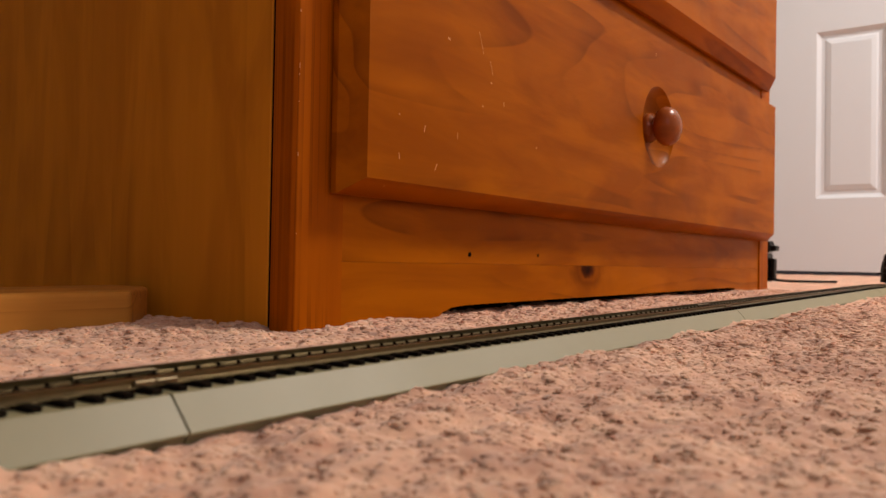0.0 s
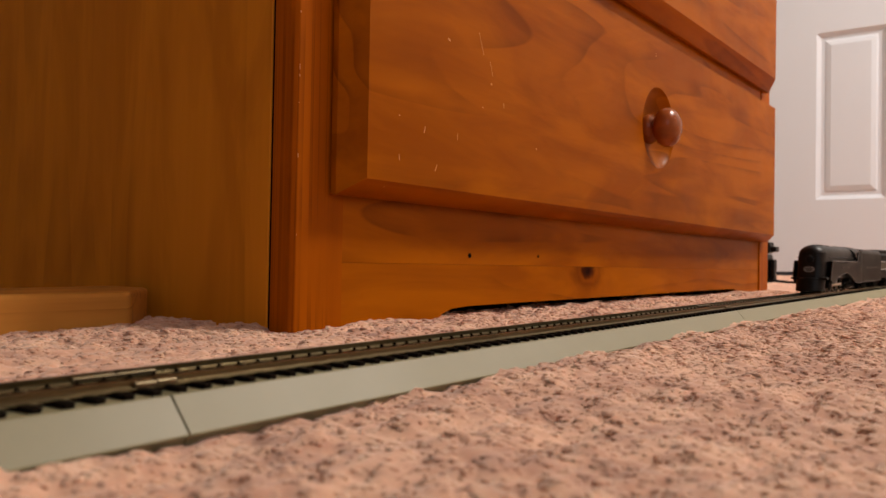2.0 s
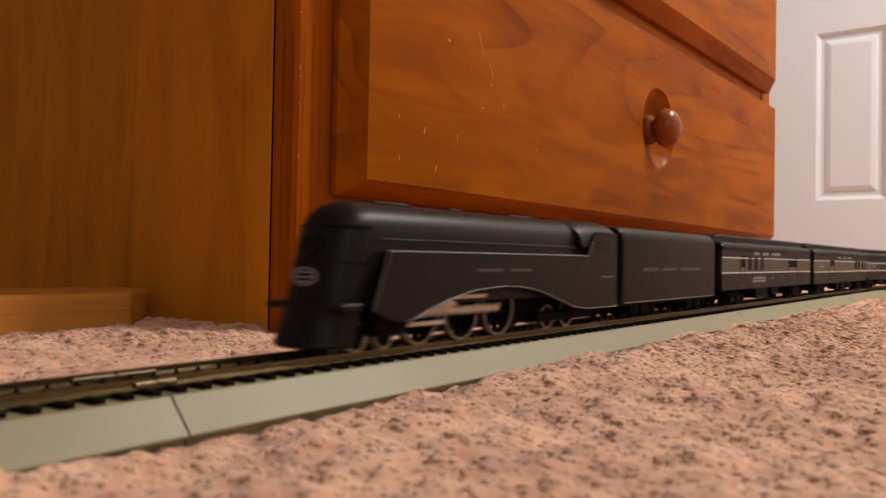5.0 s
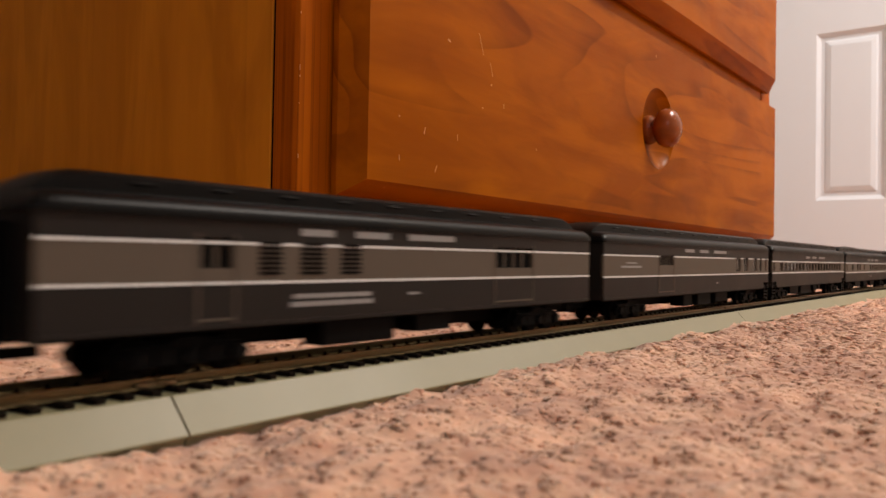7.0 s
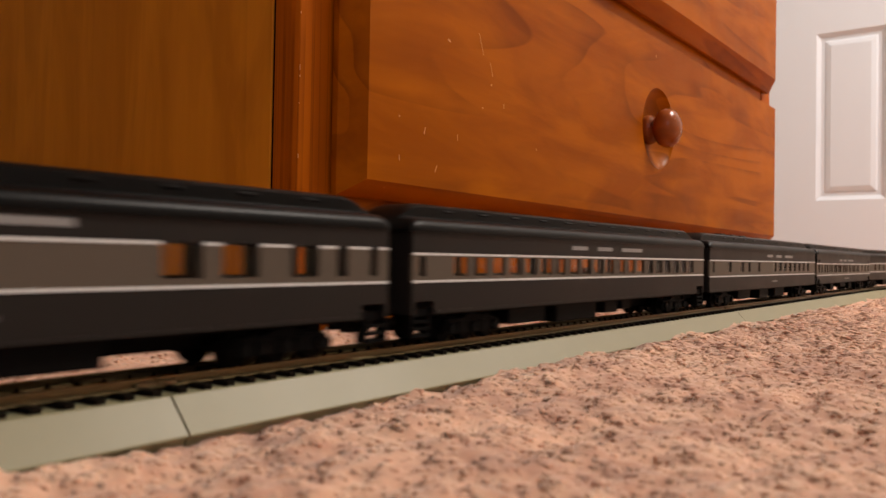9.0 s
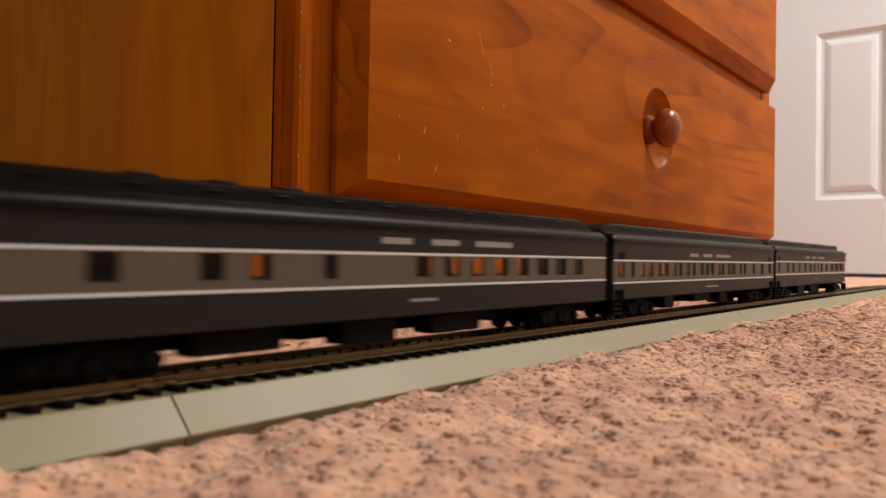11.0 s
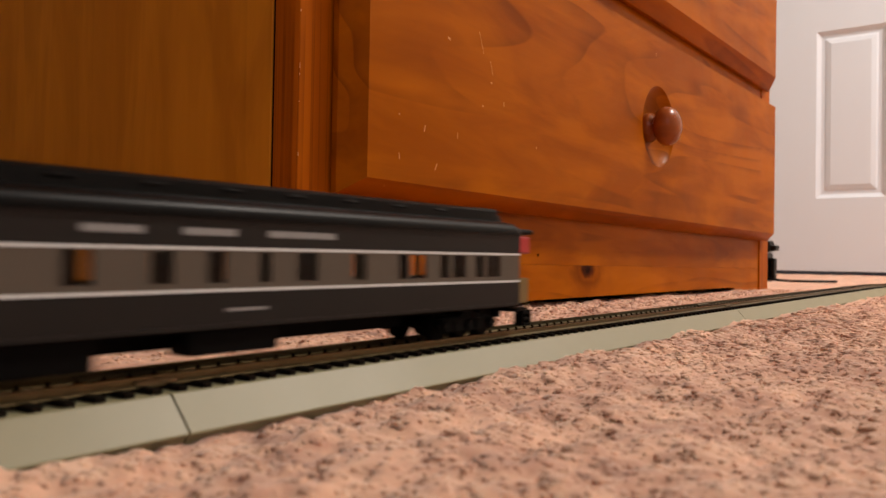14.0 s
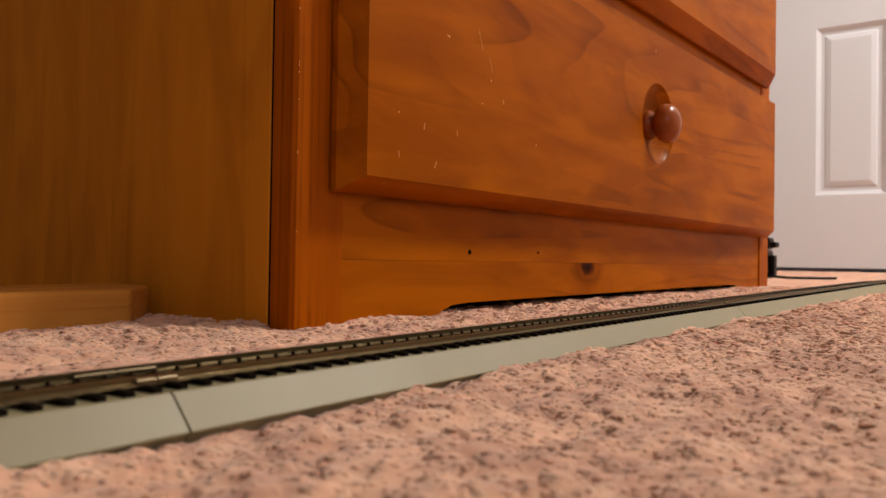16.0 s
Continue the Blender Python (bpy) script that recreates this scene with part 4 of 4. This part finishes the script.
    rods = []
    for side in (-1, 1):
        y = side * 0.0125
        bm = boxed(-0.0275, 0.0275, y - 0.0006, y + 0.0006, -0.0014, 0.0014, bevel=0.0004)
        main = boxed(-0.0400, 0.0010, y + side * 0.0012 - 0.0005, y + side * 0.0012 + 0.0005, -0.0012, 0.0012, bevel=0.0003)
        main.transform(pose(0, 0, 0, 0, 3.5, 0))
        tmp = bpy.data.meshes.new("tmp")
        main.to_mesh(tmp)
        bm.from_mesh(tmp)
        bpy.data.meshes.remove(tmp)
        main.free()
        rods.append((part("side_rod", bm, ROD_STEEL, root, "bright coupling rod", m=pose(0.0735, 0, 0.0113)), 0.0735, 0.0113))
    for side in (-1, 1):
        y = side * 0.0142
        bm = boxed(0.034, 0.064, y - 0.0004, y + 0.0004, 0.0135, 0.0147)
        box(bm, 0.060, 0.084, y - 0.0004, y + 0.0004, 0.0158, 0.0172)
        box(bm, 0.058, 0.062, y - 0.0005, y + 0.0005, 0.0110, 0.0172)
        box(bm, 0.030, 0.056, y - 0.0005, y + 0.0005, 0.0072, 0.0086)
        part("valve_gear", bm, ROD_STEEL, root, "bright valve gear")
    for x, r in ((0.0145, 0.0050), (0.028, 0.0050), (0.140, 0.0052), (0.158, 0.0062)):
        bm = bmesh.new()
        for side in (-1, 1):
            y = side * 0.0088
            disc(bm, 0, y - 0.0014, y + 0.0014, 0, r, 22)
        disc(bm, 0, -0.0088, 0.0088, 0, 0.001, 8)
        small = part("small_wheel", bm, UNDER_BLACK, root, m=pose(x, 0, r + 0.0002))
        for side in (-1, 1):
            part("tyre", tyre_ring(r + 0.0002, side), WHEEL_STEEL, small, "bright steel tyre")
    for side in (-1, 1):
        y0, y1 = sorted((side * 0.0105, side * 0.0125))
        part("trailing_truck_frame", boxed(0.128, 0.180, y0, y1, 0.0035, 0.0080, bevel=0.0008), UNDER_BLACK, root)
    TRAIN.append((root, 0.0, None))
    return root, wheels, rods


DIM_LETTER = plain("dim_lettering", (0.036, 0.030, 0.026), 0.5, vary=0.3, grain=900)


def tender():
    root = empty("tender", "satin black slab-sided model locomotive tender", "model tender")
    L = 0.146
    half = 0.0168
    sec = [(-half, 0.0088), (-half, 0.0415)]
    for k in range(1, 7):
        a = math.pi / 2 * k / 6
        sec.append((-half + 0.0065 * (1 - math.cos(a)), 0.0415 + 0.0068 * math.sin(a)))
    sec += [(-y, z) for y, z in reversed(sec)]
    rings = []
    for x, k in ((-L / 2, 0.965), (-L / 2 + 0.001, 0.99), (-L / 2 + 0.0025, 1), (L / 2 - 0.003, 1), (L / 2 - 0.001, 0.985), (L / 2, 0.95)):
        rings.append([(x, y * k, 0.0088 + (z - 0.0088) * (0.5 + k / 2)) for y, z in sec])
    part("tank", loft(bmesh.new(), rings), TENDER_BLACK, root, smooth=True)
    for side in (-1, 1):
        y = side * (half + 0.0001)
        a = -0.048
        for w in (0.022, 0.024, 0.036):
            part("lettering_bar", boxed(a, a + w, min(y, y + side * 0.0002), max(y, y + side * 0.0002), 0.0252, 0.0272), DIM_LETTER, root)
            a += w + 0.005
        part("sill_stripe", boxed(-L / 2 + 0.002, L / 2 - 0.002, min(y, y + side * 0.0003), max(y, y + side * 0.0003), 0.0090, 0.0094), LETTER_WHITE, root)
    part("floor_pan", boxed(-L / 2, L / 2, -0.014, 0.014, 0.0072, 0.0088), UNDER_BLACK, root)
    part("drawbar", boxed(-L / 2 - 0.012, L / 2 + 0.011, -0.0015, 0.0015, 0.0066, 0.0086), UNDER_BLACK, root)
    for x in (-0.042, 0.042):
        truck(root, x, 3)
    TRAIN.append((root, 0.2800, 0.042))
    return root


def train():
    loco, wheels, rods = locomotive()
    tender()
    # baggage car with louvres and barred doors
    passenger_car("baggage_car", "two-tone grey model baggage car with louvres and white stripes", 0.3675, 0.6281, (0.0234, 0.0338), [], (0.025, 0.032),
                  heading(0.4436, 0.0364, 0.0021, 0.0095, (0.0135, 0.0165, 0.0265)) + [(0.441, 0.474, 0.0186, 0.0199), (0.440, 0.475, 0.0163, 0.0177), (0.493, 0.499, 0.0184, 0.0192)],
                  louvres=[(0.4283, 0.4364, 0.0252, 0.0347), (0.4437, 0.4528, 0.0252, 0.0347), (0.4605, 0.4690, 0.0252, 0.0347)],
                  doors=[(0.4095, 0.4195, 0.0272, 0.0352, 2), (0.5473, 0.5750, 0.0272, 0.0352, 4)], boxes=[(0.455, 0.488, 0.0040), (0.50, 0.52, 0.0055)], steps=(), floor_z=0.0118)
    # baggage and passenger car
    passenger_car("combine_car", "two-tone grey model combine car with few windows at its rear", 0.6441, 0.9423, (0.0226, 0.0334), [(0.858, 0.8700), (0.876, 0.8885), (0.900, 0.911), (0.9185, 0.9235), (0.9335, 0.9372)], (0.0247, 0.0338),
                  heading(0.757, 0.0363, 0.0019, 0.0105, (0.0155, 0.0165, 0.026)) + [(0.671, 0.684, 0.0292, 0.0300), (0.6645, 0.6905, 0.0271, 0.0282), (0.816, 0.8195, 0.0166, 0.0176)],
                  doors=[(0.7165, 0.738, 0.0285, 0.0338, 5)], boxes=[(0.76, 0.775, 0.004), (0.785, 0.81, 0.0035), (0.82, 0.845, 0.0045)], steps=(1,))
    wins = [(0.9585, 0.9625)]
    for i in range(20):
        a = 0.979 + i * 0.0128
        wins.append((a, a + (0.0092 if i % 2 == 0 else 0.0098)))
    passenger_car("coach", "two-tone grey model coach with a long row of windows", 0.955, 1.250, (0.0226, 0.0320), wins, (0.0243, 0.0312),
                  heading(1.071, 0.0352, 0.0018), boxes=[(1.02, 1.05, 0.0045), (1.06, 1.1, 0.0032), (1.11, 1.125, 0.005), (1.13, 1.14, 0.006)])
    passenger_car("dining_car", "two-tone grey model dining car with uneven windows", 1.262, 1.5672, (0.0212, 0.0318),
                  [(1.268, 1.272), (1.30, 1.308), (1.330, 1.338), (1.346, 1.354), (1.374, 1.380)] + [(1.418 + i * 0.0165, 1.4275 + i * 0.0165) for i in range(8)], (0.0240, 0.0310),
                  heading(1.40, 0.0350, 0.0021) + [(1.415, 1.43, 0.0158, 0.0168)], boxes=[(1.33, 1.36, 0.0045), (1.385, 1.41, 0.0035), (1.43, 1.46, 0.004)], vents=(1.32, 1.345, 1.37), steps=())
    passenger_car("sleeping_car", "two-tone grey model sleeping car with paired windows", 1.5767, 1.879, (0.0194, 0.0307),
                  [(1.5825, 1.5905), (1.5975, 1.6027), (1.6114, 1.6166), (1.6218, 1.6284), (1.6353, 1.6398), (1.6412, 1.6510), (1.6590, 1.6641), (1.6657, 1.6735), (1.6794, 1.6863), (1.6887, 1.6965), (1.7049, 1.7115), (1.7148, 1.7215), (1.7246, 1.7315),
                   (1.7402, 1.7456), (1.7472, 1.7528), (1.7615, 1.7660), (1.7680, 1.7722), (1.7737, 1.7785), (1.7885, 1.7938), (1.7985, 1.8038), (1.8204, 1.8270), (1.8428, 1.8500), (1.8640, 1.8720)], (0.0222, 0.0298),
                  heading(1.6863, 0.0336, 0.0019, 0.009, (0.0147, 0.0173, 0.029)) + [(1.716, 1.740, 0.0145, 0.0156)], boxes=[(1.65, 1.665, 0.004), (1.75, 1.765, 0.0035), (1.70, 1.73, 0.006)], end_lights=[(1.5825, 1.5905), (1.8640, 1.8720)])
    obs = passenger_car("observation_car", "two-tone grey model observation car with a rear platform", 1.887, 2.1775, (0.0211, 0.0318),
                        [(1.8935, 1.9003), (1.9238, 1.9292), (1.9413, 1.9482), (1.9638, 1.9700), (1.9857, 1.9932), (2.0075, 2.0141), (2.0240, 2.0301), (2.0409, 2.0453), (2.0548, 2.0631), (2.0779, 2.0844),
                         (2.1003, 2.1053), (2.1064, 2.1154), (2.1231, 2.1290), (2.1307, 2.1392), (2.1455, 2.1517), (2.1535, 2.1629)], (0.0230, 0.0310),
                        heading(1.990, 0.0351, 0.0018) + [(2.03, 2.044, 0.0156, 0.0164)], boxes=[(1.97, 1.995, 0.0035), (2.02, 2.05, 0.0045)], end_lights=[(1.8935, 1.9003)], steps=(-1,), rear_shift=0.010)
    # rear platform, railing, red markers
    h = (2.1775 - 1.887) / 2
    part("platform", boxed(h + 0.0005, h + 0.0102, -0.0150, 0.0150, 0.0085, 0.0100), UNDER_BLACK, obs)
    for x0, x1, half_w, z1 in ((h - 0.0240, h - 0.0050, 0.0095, 0.0501), (h - 0.0060, h - 0.0020, 0.0090, 0.0478)):
        part("clerestory_end", boxed(x0, x1, -half_w, half_w, 0.0420, z1, bevel=0.0013, seg=2), ROOF_BLACK, obs)
    part("platform_roof", boxed(h - 0.004, h + 0.0108, -0.0168, 0.0168, 0.0400, 0.0422, bevel=0.0009, seg=2), ROOF_BLACK, obs)
    for y in (-0.0145, -0.009, -0.003, 0.003, 0.009, 0.0145):
        part("railing_post", boxed(h + 0.0092, h + 0.0098, y - 0.0003, y + 0.0003, 0.0100, 0.0213), BRASS, obs, "dull brass railing post")
    bm = bmesh.new()
    box(bm, h + 0.0090, h + 0.0100, -0.0148, 0.0148, 0.0212, 0.0222)
    for side in (-1, 1):
        box(bm, h + 0.001, h + 0.0098, side * 0.0148 - 0.0003, side * 0.0148 + 0.0003, 0.0120, 0.0222)
    part("railing", bm, BRASS, obs, "dull brass platform railing")
    for side in (-1, 1):
        part("marker_lamp", boxed(h + 0.0006, h + 0.0088, side * 0.0152 - 0.0012, side * 0.0152 + 0.0012, 0.0322, 0.0392, bevel=0.0006), RED_LENS, obs, "red marker panel")
        y = side * 0.0140
        bm = bmesh.new()
        for k in range(3):
            box(bm, h + 0.0050, h + 0.0105, y - 0.002, y + 0.002, 0.0026 + k * 0.0024, 0.0036 + k * 0.0024)
        for xx in (h + 0.0050, h + 0.0105):
            box(bm, xx - 0.0006, xx + 0.0006, y - 0.002, y + 0.002, 0.0026, 0.0090)
        part("platform_steps", bm, UNDER_BLACK, obs)
    return wheels, rods


# ---- what moves ----
def place(t, mid, reach):
    """The pose of a car whose middle runs mid behind the nose, on two pivots reach apart."""
    s = nose_at(t) + mid
    if reach is None:
        a, b, back = rail_at(s + 0.047), rail_at(s + 0.150), -0.047
    else:
        a, b, back = rail_at(s - reach), rail_at(s + reach), reach
    turn = math.atan2(b[1] - a[1], b[0] - a[0])
    return pose(a[0] + back * math.cos(turn), a[1] + back * math.sin(turn), RAIL_TOP, 0, 0, math.degrees(turn))


def motions():
    for ob, mid, reach in TRAIN:
        walk(ob, [(k / 5, place(k / 5, mid, reach)) for k in range(81)])
    steps = [k / 30 for k in range(481)]
    for ob, x, r in WHEELS + WHEELSETS:
        walk(ob, [(t, pose(x, 0, r, 0, -math.degrees((nose_at(0) - nose_at(t)) / r) % 360, 0)) for t in steps])
    for ob, x, z in RODS:
        rows = []
        for t in steps:
            w = -(nose_at(0) - nose_at(t)) / 0.0113
            rows.append((t, pose(x + 0.0048 * math.cos(w), 0, z - 0.0048 * math.sin(w))))
        walk(ob, rows)


room()
carpet()
dresser()
floor_board()
adapter()
WHEELS, RODS = train()
track()
motions()
